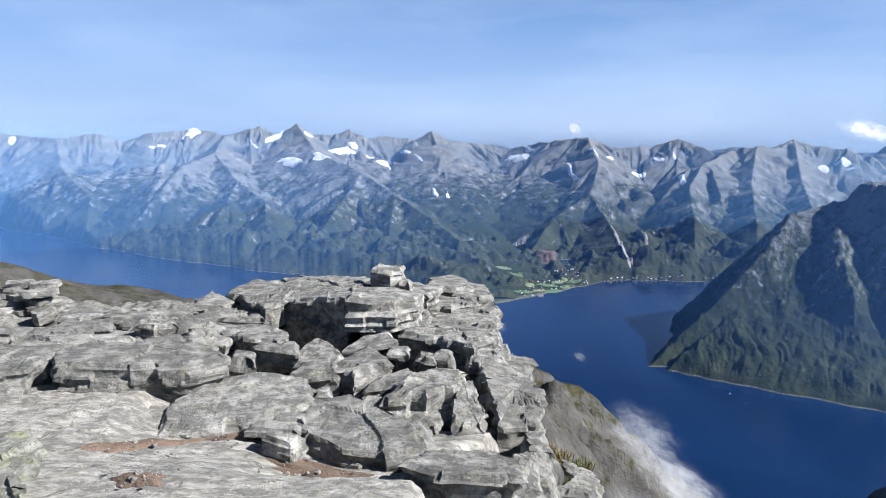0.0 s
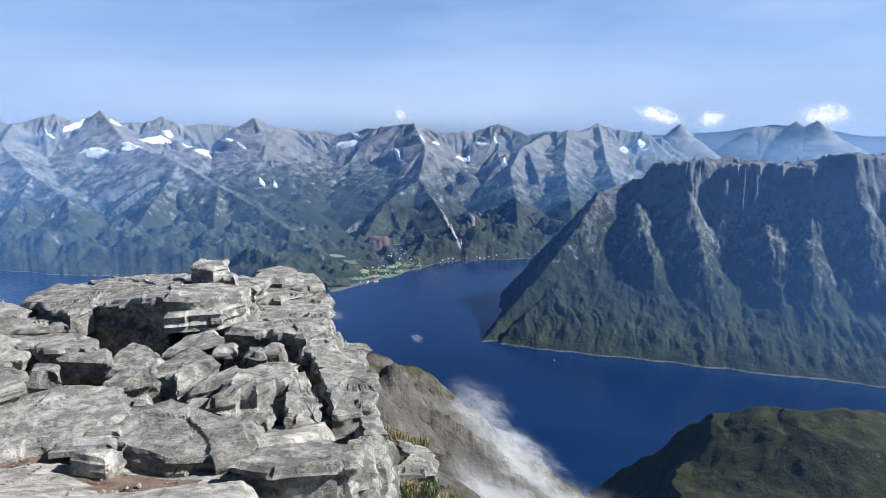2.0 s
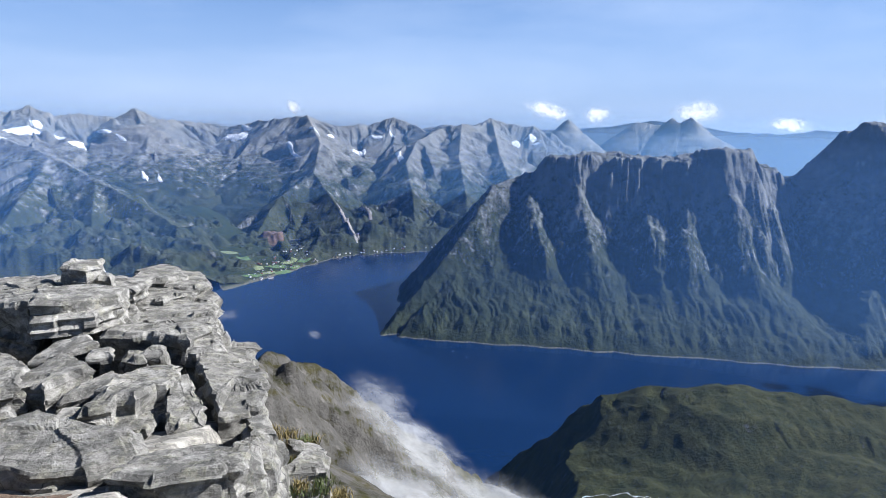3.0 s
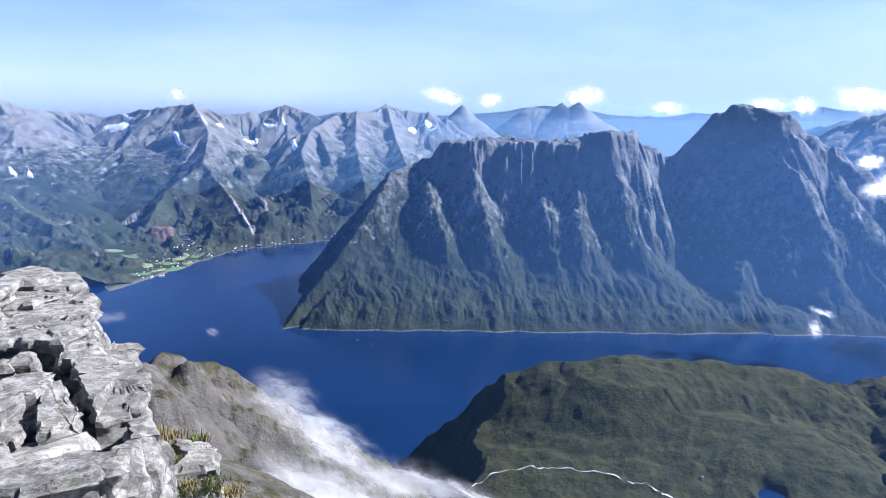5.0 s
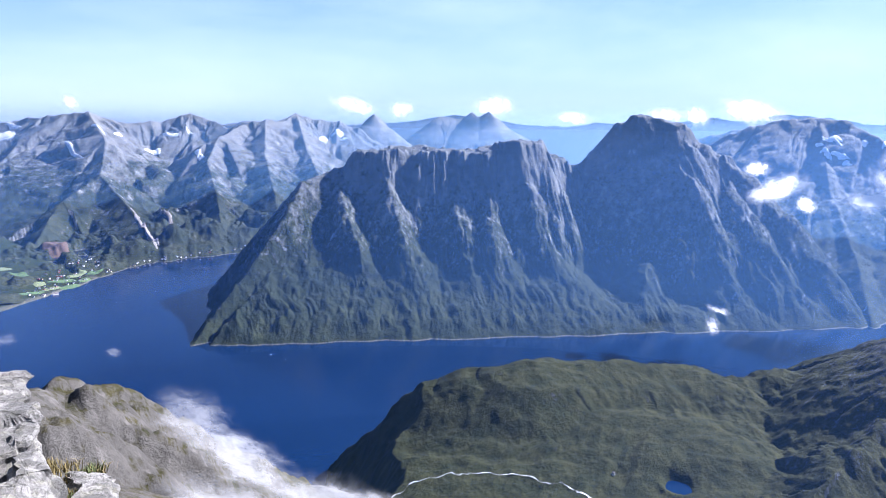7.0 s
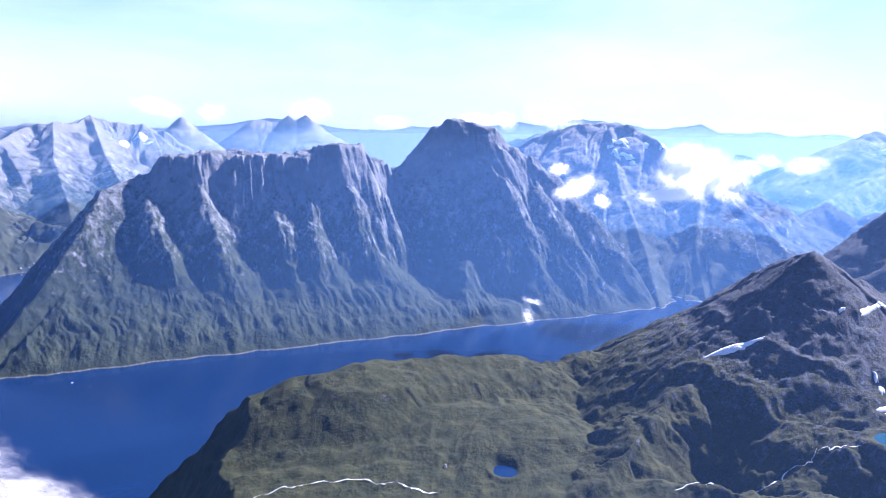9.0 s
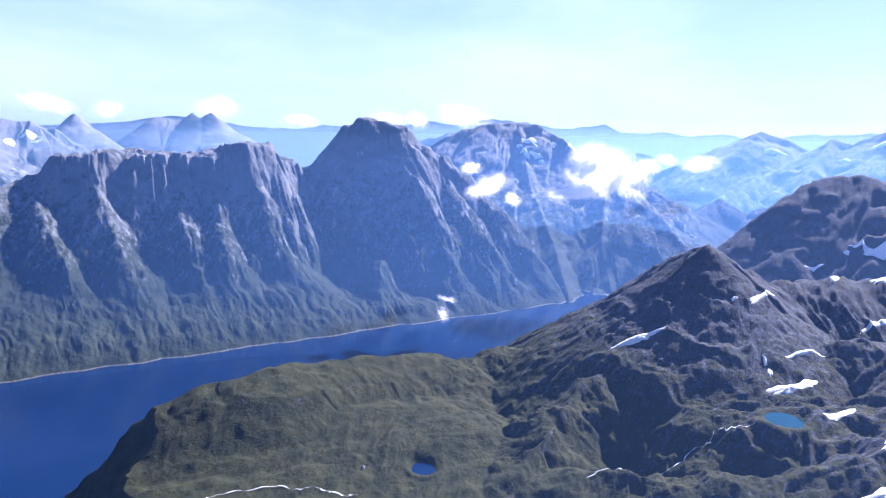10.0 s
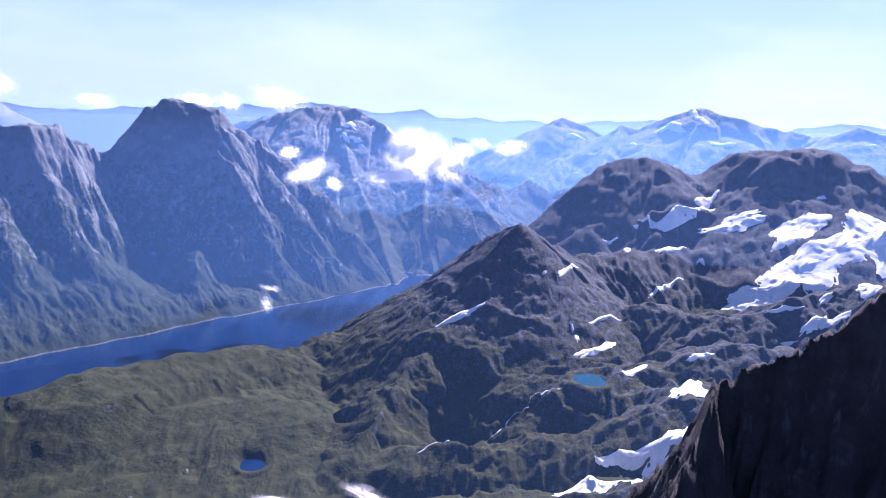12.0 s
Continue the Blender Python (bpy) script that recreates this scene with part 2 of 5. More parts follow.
def mountain_material(name, rock, green, low, high, scale, steep=0.55, bare=0.0):
    """Rock where it is steep or high, plants where it is gentle or low, with streaks of scree down the slope."""
    m, nt, bs = shader(name)
    geo = nt.nodes.new("ShaderNodeNewGeometry")
    pos = geo.outputs["Position"]
    sep = nt.nodes.new("ShaderNodeSeparateXYZ")
    nt.links.new(pos, sep.inputs[0])
    sepn = nt.nodes.new("ShaderNodeSeparateXYZ")
    nt.links.new(geo.outputs["True Normal"], sepn.inputs[0])
    n1 = noise_tex(nt, pos, scale, 8, 0.6)
    n2 = noise_tex(nt, pos, scale * 7, 7, 0.65)
    streak = noise_tex(nt, pos, scale * 2.5, 6, 0.6, (1, 1, 0.15))
    tall = nt.nodes.new("ShaderNodeMapRange")
    tall.inputs["From Min"].default_value, tall.inputs["From Max"].default_value = low, high
    nt.links.new(sep.outputs[2], tall.inputs[0])
    a = math_node(nt, "MULTIPLY", tall.outputs[0], 0.75)
    b = math_node(nt, "MULTIPLY", math_node(nt, "SUBTRACT", 1.0, sepn.outputs[2]), steep)
    c = math_node(nt, "MULTIPLY", math_node(nt, "SUBTRACT", streak, 0.5), 1.3)
    d = math_node(nt, "MULTIPLY", math_node(nt, "SUBTRACT", n2, 0.5), 0.8)
    mask = math_node(nt, "ADD", math_node(nt, "ADD", a, b), math_node(nt, "ADD", c, d))
    fac = ramp(nt, math_node(nt, "ADD", mask, bare), [(0.34, 0.0), (0.66, 1.0)])
    rocks = mix(nt, ramp(nt, n1, [(0.35, 0.0), (0.7, 1.0)]), tuple(x * 0.75 for x in rock), tuple(min(x * 1.25, 1) for x in rock))
    rocks = mix(nt, ramp(nt, streak, [(0.58, 0.0), (0.75, 1.0)]), rocks, tuple(min(x * 1.9, 1) for x in rock))
    rocks = mix(nt, ramp(nt, n2, [(0.3, 0.35), (0.5, 0.0)]), rocks, tuple(x * 0.4 for x in rock))
    plants = mix(nt, ramp(nt, n1, [(0.35, 0.0), (0.65, 1.0)]), tuple(x * 0.65 for x in green), (green[0] * 1.5, green[1] * 1.25, green[2] * 1.2))
    plants = mix(nt, ramp(nt, n2, [(0.35, 0.4), (0.55, 0.0)]), plants, tuple(x * 0.5 for x in green))
    col = mix(nt, fac, plants, rocks)
    tide = math_node(nt, "ADD", sep.outputs[2], math_node(nt, "MULTIPLY", n2, 2.5))
    shore = nt.nodes.new("ShaderNodeMapRange")
    shore.inputs["From Min"].default_value, shore.inputs["From Max"].default_value = -396.2, -395.2
    shore.inputs["To Min"].default_value, shore.inputs["To Max"].default_value = 0.22, 0.0
    nt.links.new(tide, shore.inputs[0])
    col = mix(nt, shore.outputs[0], col, (0.42, 0.40, 0.36))
    nt.links.new(col, bs.inputs["Base Color"])
    bs.inputs["Roughness"].default_value = 0.95
    bs.inputs["Specular IOR Level"].default_value = 0.1
    bump(nt, n2, bs, 0.7, 0.14 / scale)
    return m


def water_material(name, deep, ripple, gloss=0.16, wave=0.25):
    m, nt, bs = shader(name)
    pos = nt.nodes.new("ShaderNodeNewGeometry").outputs["Position"]
    n = noise_tex(nt, pos, 0.003, 4, 0.5, (1, 2.5, 1))
    nt.links.new(mix(nt, n, tuple(x * 0.85 for x in deep), tuple(x * 1.2 for x in deep)), bs.inputs["Base Color"])
    bs.inputs["Roughness"].default_value = gloss
    bs.inputs["IOR"].default_value = 1.33
    bs.inputs["Specular IOR Level"].default_value = 0.38
    bump(nt, noise_tex(nt, pos, ripple, 4), bs, wave, 0.4)
    return m


FJORD = water_material("fjord water", (0.002324, 0.01262, 0.04648), 0.12)
VALLEY_GRASS = mountain_material("valley meadow", (0.04648, 0.05312, 0.03652), (0.02789, 0.04382, 0.01992), -420, -200, 0.03)
FAR_ROCK = mountain_material("far mountain rock and forest", (0.175, 0.178, 0.172), (0.036, 0.050, 0.030), -345, -60, 0.011)
CLIFF_ROCK = mountain_material("fjord side rock and forest", (0.128, 0.136, 0.138), (0.021, 0.032, 0.0180), -330, -20, 0.02, 0.45, 0.0)
UPLAND_ROCK = mountain_material("upland turf and dark stone", (0.054, 0.061, 0.076), (0.024, 0.031, 0.0118), -275, -175, 0.06, 0.75, -0.20)
DARK_ROCK = mountain_material("dark cliff stone", (0.050, 0.050, 0.056), (0.02324, 0.02324, 0.01461), -300, -100, 0.12, 0.5, 0.3)
SLOPE_ROCK = mountain_material("grey summit slope", (0.078, 0.074, 0.066), (0.040, 0.042, 0.017), -190, 20, 0.16, 0.9, -0.11)


def rock_material(name, base, lichen, bedding=(1, 1, 2.2), speckle=46, relief=0.024):
    """Layered grey rock: bands along the bedding, pale and dark speckle, lichen blotches."""
    m, nt, bs = shader(name)
    co = nt.nodes.new("ShaderNodeTexCoord").outputs["Object"]
    info = nt.nodes.new("ShaderNodeObjectInfo")
    shift = nt.nodes.new("ShaderNodeVectorMath")
    shift.operation = "ADD"
    nt.links.new(co, shift.inputs[0])
    nt.links.new(math_node(nt, "MULTIPLY", info.outputs["Random"], 37.0), shift.inputs[1])
    v = shift.outputs[0]
    big = noise_tex(nt, v, 2.2, 6, 0.6)
    bands = noise_tex(nt, v, 3.2, 8, 0.65, bedding)
    fine = noise_tex(nt, v, speckle, 6, 0.7, tuple(1 + 0.35 * (b - 1) for b in bedding))
    mid = noise_tex(nt, v, 11, 6, 0.65)
    col = mix(nt, ramp(nt, bands, [(0.38, 0.0), (0.62, 1.0)]), tuple(x * 0.74 for x in base), tuple(min(x * 1.2, 1) for x in base))
    col = mix(nt, ramp(nt, big, [(0.42, 0.0), (0.60, 0.7)]), col, tuple(min(x * 1.28, 1) for x in base))
    col = mix(nt, ramp(nt, mid, [(0.50, 0.0), (0.60, 0.55)]), col, lichen)
    blot = noise_tex(nt, v, 7.0, 9, 0.72, tuple(1 + 0.25 * (b - 1) for b in bedding))
    col = mix(nt, ramp(nt, blot, [(0.475, 0.0), (0.55, 0.75)]), col, tuple(x * 0.34 for x in base))
    col = mix(nt, ramp(nt, blot, [(0.36, 0.75), (0.45, 0.0)]), col, tuple(min(x * 1.75, 0.7) for x in base))
    col = mix(nt, ramp(nt, fine, [(0.36, 0.30), (0.45, 0.0)]), col, tuple(x * 0.35 for x in base))
    col = mix(nt, ramp(nt, fine, [(0.60, 0.0), (0.70, 0.3)]), col, (0.62, 0.60, 0.55))
    col = mix(nt, math_node(nt, "MULTIPLY", info.outputs["Random"], 0.35), col, tuple(x * 0.6 for x in base))
    warp = nt.nodes.new("ShaderNodeMixRGB")
    warp.blend_type = "ADD"
    warp.inputs[0].default_value = 0.22
    nt.links.new(v, warp.inputs[1])
    tex = add(nt, "ShaderNodeTexNoise", Scale=6.0, Detail=5.0)
    nt.links.new(v, tex.inputs["Vector"])
    nt.links.new(tex.outputs["Color"], warp.inputs[2])
    vor = add(nt, "ShaderNodeTexVoronoi", Scale=1.7)
    vor.feature = "DISTANCE_TO_EDGE"
    nt.links.new(warp.outputs[0], vor.inputs["Vector"])
    crack = ramp(nt, vor.outputs["Distance"], [(0.0, 1.0), (0.016, 0.0)])
    broken = ramp(nt, big, [(0.51, 0.0), (0.60, 0.9)])
    crack = mix(nt, 1.0, crack, broken, "MULTIPLY")
    col = mix(nt, crack, col, tuple(x * 0.16 for x in base))
    crust = add(nt, "ShaderNodeTexVoronoi", Scale=16.0)
    nt.links.new(warp.outputs[0], crust.inputs["Vector"])
    spots = ramp(nt, crust.outputs["Distance"], [(0.16, 0.75), (0.30, 0.0)])
    col = mix(nt, mix(nt, 1.0, spots, ramp(nt, mid, [(0.44, 0.0), (0.56, 1.0)]), "MULTIPLY"), col, tuple(x * 0.36 for x in base))
    nt.links.new(col, bs.inputs["Base Color"])
    bs.inputs["Roughness"].default_value = 0.88
    bs.inputs["Specular IOR Level"].default_value = 0.25
    h = mix(nt, 0.55, blot, fine)
    h = ramp(nt, mix(nt, 0.45, h, mid), [(0.32, 0.0), (0.66, 1.0)])
    bump(nt, h, bs, 1.0, relief)
    return m


CRAG = rock_material("grey layered rock", (0.248, 0.239, 0.214), (0.235, 0.228, 0.15))
PALE_CRAG = rock_material("pale weathered rock", (0.298, 0.287, 0.258), (0.28, 0.27, 0.19))
SLAB_ROCK = rock_material("pale streaked slab", (0.355, 0.337, 0.296), (0.33, 0.31, 0.23), (0.9, 5.0, 5.0), 22, 0.02)
LICHEN_ROCK = rock_material("rock with yellow-green lichen", (0.310, 0.305, 0.255), (0.36, 0.37, 0.10))


def ground_material(name, dark, light, scale, bump_size):
    m, nt, bs = shader(name)
    pos = nt.nodes.new("ShaderNodeNewGeometry").outputs["Position"]
    a, b = noise_tex(nt, pos, scale, 6, 0.65), noise_tex(nt, pos, scale * 8, 5, 0.7)
    nt.links.new(mix(nt, ramp(nt, mix(nt, 0.5, a, b), [(0.35, 0.0), (0.65, 1.0)]), dark, light), bs.inputs["Base Color"])
    bs.inputs["Roughness"].default_value = 0.95
    bump(nt, mix(nt, 0.5, a, b), bs, 0.8, bump_size)
    return m


SOIL = ground_material("brown gravelly soil", (0.085, 0.055, 0.036), (0.19, 0.135, 0.095), 9, 0.03)
SNOW = ground_material("old summer snow", (0.62, 0.66, 0.72), (0.84, 0.86, 0.88), 0.05, 0.6)


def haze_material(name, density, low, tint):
    """Stands in for distance haze: a mostly clear sheet scattering a little blue light; thinner above and just over the
    water.
    """
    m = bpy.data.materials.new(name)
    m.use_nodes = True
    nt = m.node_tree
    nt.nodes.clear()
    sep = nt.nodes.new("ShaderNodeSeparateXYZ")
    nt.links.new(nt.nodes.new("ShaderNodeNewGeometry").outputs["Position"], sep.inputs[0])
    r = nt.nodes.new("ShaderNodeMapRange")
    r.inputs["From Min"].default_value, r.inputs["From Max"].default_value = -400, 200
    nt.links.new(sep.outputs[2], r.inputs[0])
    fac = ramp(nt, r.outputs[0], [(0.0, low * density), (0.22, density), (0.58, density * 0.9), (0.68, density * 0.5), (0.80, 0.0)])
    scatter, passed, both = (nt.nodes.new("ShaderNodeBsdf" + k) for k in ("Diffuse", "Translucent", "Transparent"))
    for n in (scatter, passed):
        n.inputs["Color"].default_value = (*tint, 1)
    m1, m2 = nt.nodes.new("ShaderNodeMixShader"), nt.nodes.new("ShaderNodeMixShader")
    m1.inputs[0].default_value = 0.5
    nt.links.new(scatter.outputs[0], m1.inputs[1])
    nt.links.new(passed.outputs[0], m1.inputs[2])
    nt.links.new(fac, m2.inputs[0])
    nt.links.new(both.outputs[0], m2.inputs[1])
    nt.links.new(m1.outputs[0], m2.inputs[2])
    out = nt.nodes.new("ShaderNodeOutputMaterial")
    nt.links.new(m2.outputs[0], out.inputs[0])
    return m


def plain_material(name, colour, roughness=0.8):
    m, nt, bs = shader(name)
    pos = nt.nodes.new("ShaderNodeNewGeometry").outputs["Position"]
    n = noise_tex(nt, pos, 1.7, 4)
    nt.links.new(mix(nt, n, tuple(c * 0.8 for c in colour), tuple(min(c * 1.15, 1) for c in colour)), bs.inputs["Base Color"])
    bs.inputs["Roughness"].default_value = roughness
    return m


def cloud_material(name, density, grain_size):
    """Drifting cloud shreds: ragged, soft-rimmed, letting light through."""
    m = bpy.data.materials.new(name)
    m.use_nodes = True
    nt = m.node_tree
    nt.nodes.clear()
    uv = nt.nodes.new("ShaderNodeTexCoord")
    mid = nt.nodes.new("ShaderNodeVectorMath")
    mid.operation = "DISTANCE"
    mid.inputs[1].default_value = (0.5, 0.5, 0)
    nt.links.new(uv.outputs["UV"], mid.inputs[0])
    pos = nt.nodes.new("ShaderNodeNewGeometry").outputs["Position"]
    torn = noise_tex(nt, pos, grain_size, 9, 0.62)
    edge = math_node(nt, "ADD", mid.outputs["Value"], math_node(nt, "MULTIPLY", math_node(nt, "SUBTRACT", torn, 0.5), 1.0))
    rim = ramp(nt, mid.outputs["Value"], [(0.24, 1.0), (0.49, 0.0)])
    soft = ramp(nt, edge, [(0.02, 1.0), (0.18, 0.72), (0.34, 0.25), (0.52, 0.0)])
    thick = math_node(nt, "MINIMUM", math_node(nt, "MULTIPLY", soft, density), 0.96)
    fac = math_node(nt, "MULTIPLY", thick, rim)
    scatter, passed, clear = (nt.nodes.new("ShaderNodeBsdf" + k) for k in ("Diffuse", "Translucent", "Transparent"))
    for k in (scatter, passed):
        k.inputs["Color"].default_value = (0.76, 0.77, 0.77, 1)
    m1, m2 = nt.nodes.new("ShaderNodeMixShader"), nt.nodes.new("ShaderNodeMixShader")
    m1.inputs[0].default_value = 0.5
    nt.links.new(scatter.outputs[0], m1.inputs[1])
    nt.links.new(passed.outputs[0], m1.inputs[2])
    nt.links.new(fac, m2.inputs[0])
    nt.links.new(clear.outputs[0], m2.inputs[1])
    nt.links.new(m1.outputs[0], m2.inputs[2])
    out = nt.nodes.new("ShaderNodeOutputMaterial")
    nt.links.new(m2.outputs[0], out.inputs[0])
    return m


TARN = water_material("mountain pond", (0.001992, 0.0332, 0.05644), 0.5, 0.05, 0.03)


FOAM = plain_material("white running water", (0.75, 0.78, 0.8), 0.4)
WHITE_WALL, RED_WALL, OCHRE_WALL = plain_material("white boards", (0.78, 0.77, 0.74)), plain_material("red boards", (0.26, 0.07, 0.05)), plain_material("ochre boards", (0.4, 0.3, 0.16))
SLATE, TILE = plain_material("dark slate roof", (0.0664, 0.0664, 0.07304)), plain_material("grey tile roof", (0.1594, 0.1461, 0.1394))
MEADOW, HAY = ground_material("green meadow", (0.070, 0.125, 0.045), (0.10, 0.16, 0.06), 0.08, 0.3), ground_material("mown pale field", (0.14, 0.18, 0.08), (0.20, 0.23, 0.11), 0.08, 0.3)
CLEARING = ground_material("felled brown slope", (0.0996, 0.0664, 0.0498), (0.1394, 0.09628, 0.07304), 0.03, 1.0)
SCREE = ground_material("pale scree", (0.1992, 0.1859, 0.1726), (0.2789, 0.2656, 0.2457), 0.06, 1.0)
DRY_GRASS = plain_material("dry yellow grass", (0.1461, 0.1129, 0.0332))
MOSS_GRASS = plain_material("green grass", (0.0664, 0.08632, 0.01992))

# ---- landscape: height fields grown from the ridge lines ----
WATER = -398.4


def lattice(ix, iy, seed):
    n = (ix.astype(np.int64) * 374761393 + iy.astype(np.int64) * 668265263 + seed * 982451653) & 0xFFFFFFFF
    n = ((n ^ (n >> 13)) * 1274126177) & 0xFFFFFFFF
    n = n ^ (n >> 16)
    return (n & 0xFFFFFF) / float(0x7FFFFF) - 1.0


def grain(x, y, seed=0):
    """Smooth noise in -1..1 over numpy arrays."""
    x0, y0 = np.floor(x), np.floor(y)
    u, v = x - x0, y - y0
    u, v = u * u * u * (u * (u * 6 - 15) + 10), v * v * v * (v * (v * 6 - 15) + 10)
    a, b = lattice(x0, y0, seed), lattice(x0 + 1, y0, seed)
    c, d = lattice(x0, y0 + 1, seed), lattice(x0 + 1, y0 + 1, seed)
    return (a * (1 - u) + b * u) * (1 - v) + (c * (1 - u) + d * u) * v


def rough(x, y, octaves=5, seed=0, gain=0.5):
    out, amp = 0.0, 1.0
    for k in range(octaves):
        out = out + amp * grain(x * 2 ** k + 17.3 * k, y * 2 ** k - 9.1 * k, seed + k)
        amp *= gain
    return out


def ribs(s, d, octaves=4, seed=0):
    """Ribs and gullies: sharp crests, running down the slope; 0..1."""
    out, amp, tot = 0.0, 1.0, 0.0
    for k in range(octaves):
        out = out + amp * (np.abs(grain(s * 1.9 ** k + 5.2 * k, d * 1.7 ** k, seed + k)))
        tot += amp
        amp *= 0.55
    return np.clip(out / tot * 1.7, 0, 1.2)


def crest(X, Y, nodes, profile, rib=20.0, wave=60.0, seed=0, teeth=0.0):
    """Height of one ridge: its crest, less the drop of the profile [(distance, drop), ...] to both sides, cut by gullies."""
    pd, pz = [p[0] for p in profile], [p[1] for p in profile]
    last = (pz[-1] - pz[-2]) / (pd[-1] - pd[-2])
    fall = max(n[2] for n in nodes) + 430 + rib
    reach = float(np.interp(fall, pz, pd)) if fall < pz[-1] else pd[-1] + (fall - pz[-1]) / last
    nx, ny = [n[0] for n in nodes], [n[1] for n in nodes]
    near = (X > min(nx) - reach) & (X < max(nx) + reach) & (Y > min(ny) - reach) & (Y < max(ny) + reach)
    whole = np.full(X.shape, -1e9)
    X, Y = X[near], Y[near]
    best = np.full(X.shape, -1e9)
    dist, along, run = np.zeros(X.shape), np.zeros(X.shape), 0.0
    for (ax, ay, az), (bx, by, bz) in zip(nodes, nodes[1:]):
        ux, uy = bx - ax, by - ay
        size = math.hypot(ux, uy) or 1.0
        t = np.clip(((X - ax) * ux + (Y - ay) * uy) / size ** 2, 0, 1)
        ox, oy = X - ax - t * ux, Y - ay - t * uy
        d = np.hypot(ox, oy)
        z = az + (bz - az) * t
        s = run + t * size
        if teeth:
            z = z - teeth * np.abs(rough(s / (wave * 0.9), s * 0 + seed, 4, seed + 50))
        drop = np.interp(d, pd, pz) + np.maximum(d - pd[-1], 0) * last
        val = z - drop
        side = np.where(ux * oy - uy * ox > 0, 400.0, 0.0)
        won = val > best
        best, dist, along = np.where(won, val, best), np.where(won, d, dist), np.where(won, s + side, along)
        run += size
    warp = 0.35 * wave * rough(X / (2.5 * wave), Y / (2.5 * wave), 3, seed + 90)
    grow = np.clip(dist / (1.2 * wave), 0, 1)
    cut = ribs((along + warp + 0.25 * dist) / wave, dist / (8 * wave), 4, seed)
    whole[near] = best + rib * grow * (cut - 0.55)
    return whole


def crests(X, Y, ridges, profile, rib=20.0, wave=60.0, seed=0, teeth=0.0):
    h = np.full(X.shape, -1e9)
    for k, nodes in enumerate(ridges):
        h = np.maximum(h, crest(X, Y, nodes, profile, rib, wave, seed + 13 * k, teeth if k == 0 else 0.0))
    return h


FAR_PROFILE = [(0, 0), (60, 50), (300, 190), (800, 420)]
HEADLAND_PROFILE = [(0, 0), (60, 7), (85, 50), (130, 125), (220, 235), (400, 420)]
BUTTRESS_PROFILE = [(0, 0), (14, 7), (50, 46), (150, 165), (400, 480)]
DOME_PROFILE = [(0, 0), (20, 3), (48, 38), (130, 150), (320, 400)]
PEAK_PROFILE = [(0, 0), (60, 40), (150, 105), (400, 270)]


def shore_limits(X, Y, h, az, rad, rise, ragged):
    """Keep a range behind its shore line, given as bearing and distance, and let its foot reach down to it."""
    b, r = np.degrees(np.arctan2(X, Y)), np.hypot(X, Y)
    back = r - np.interp(b, az, rad) - ragged * rough(b * 0.9, b * 0, 4, 71)
    foot = WATER + np.interp(b, az, rise) * np.minimum(back, 170) + np.clip(back, 0, 200) * 0.12 * rough(X / 60, Y / 60, 4, 72)
    return np.where(back > 0, np.clip(h, foot, WATER + 1.05 * back), WATER - 8)


SHORE_AZ = [-46, -33.8, -28, -23.2, -16.5, -5, 2, 5.5, 8, 12, 15, 17.1, 23.6, 32, 48]
SHORE_R = [3750, 3330, 2655, 2340, 2076, 1800, 1560, 1640, 1720, 1890, 2000, 2024, 2118, 2150, 2200]
SHORE_RISE = [0.3, 0.3, 0.33, 0.36, 0.4, 0.42, 0.3, 0.05, 0.03, 0.05, 0.28, 0.34, 0.36, 0.36, 0.36]


def far_left_height(X, Y):
    h = crests(X, Y, FAR_LEFT, FAR_PROFILE, 62, 80, 1, 9) + 4.5 * rough(X / 40, Y / 40, 5, 5)
    return shore_limits(X, Y, h, SHORE_AZ, SHORE_R, SHORE_RISE, 14)


def far_right_height(X, Y):
    h = crests(X, Y, FAR_RIGHT, FAR_PROFILE, 62, 80, 2, 7) + 4.5 * rough(X / 40, Y / 40, 5, 6)
    return shore_limits(X, Y, h, SHORE_AZ, SHORE_R, SHORE_RISE, 14)


def valley_height(X, Y):
    flat = crests(X, Y, VALLEY, [(0, 0), (70, 1), (100, 5), (140, 16), (300, 90)], 0, 60, 3)
    b, r = np.degrees(np.arctan2(X, Y)), np.hypot(X, Y)
    back = r - np.interp(b, SHORE_AZ, SHORE_R) + 4 * rough(b * 1.5, b * 0, 4, 74)
    return np.minimum(flat + 1.2 * rough(X / 50, Y / 50, 4, 4), WATER - 0.2 + 0.05 * back)


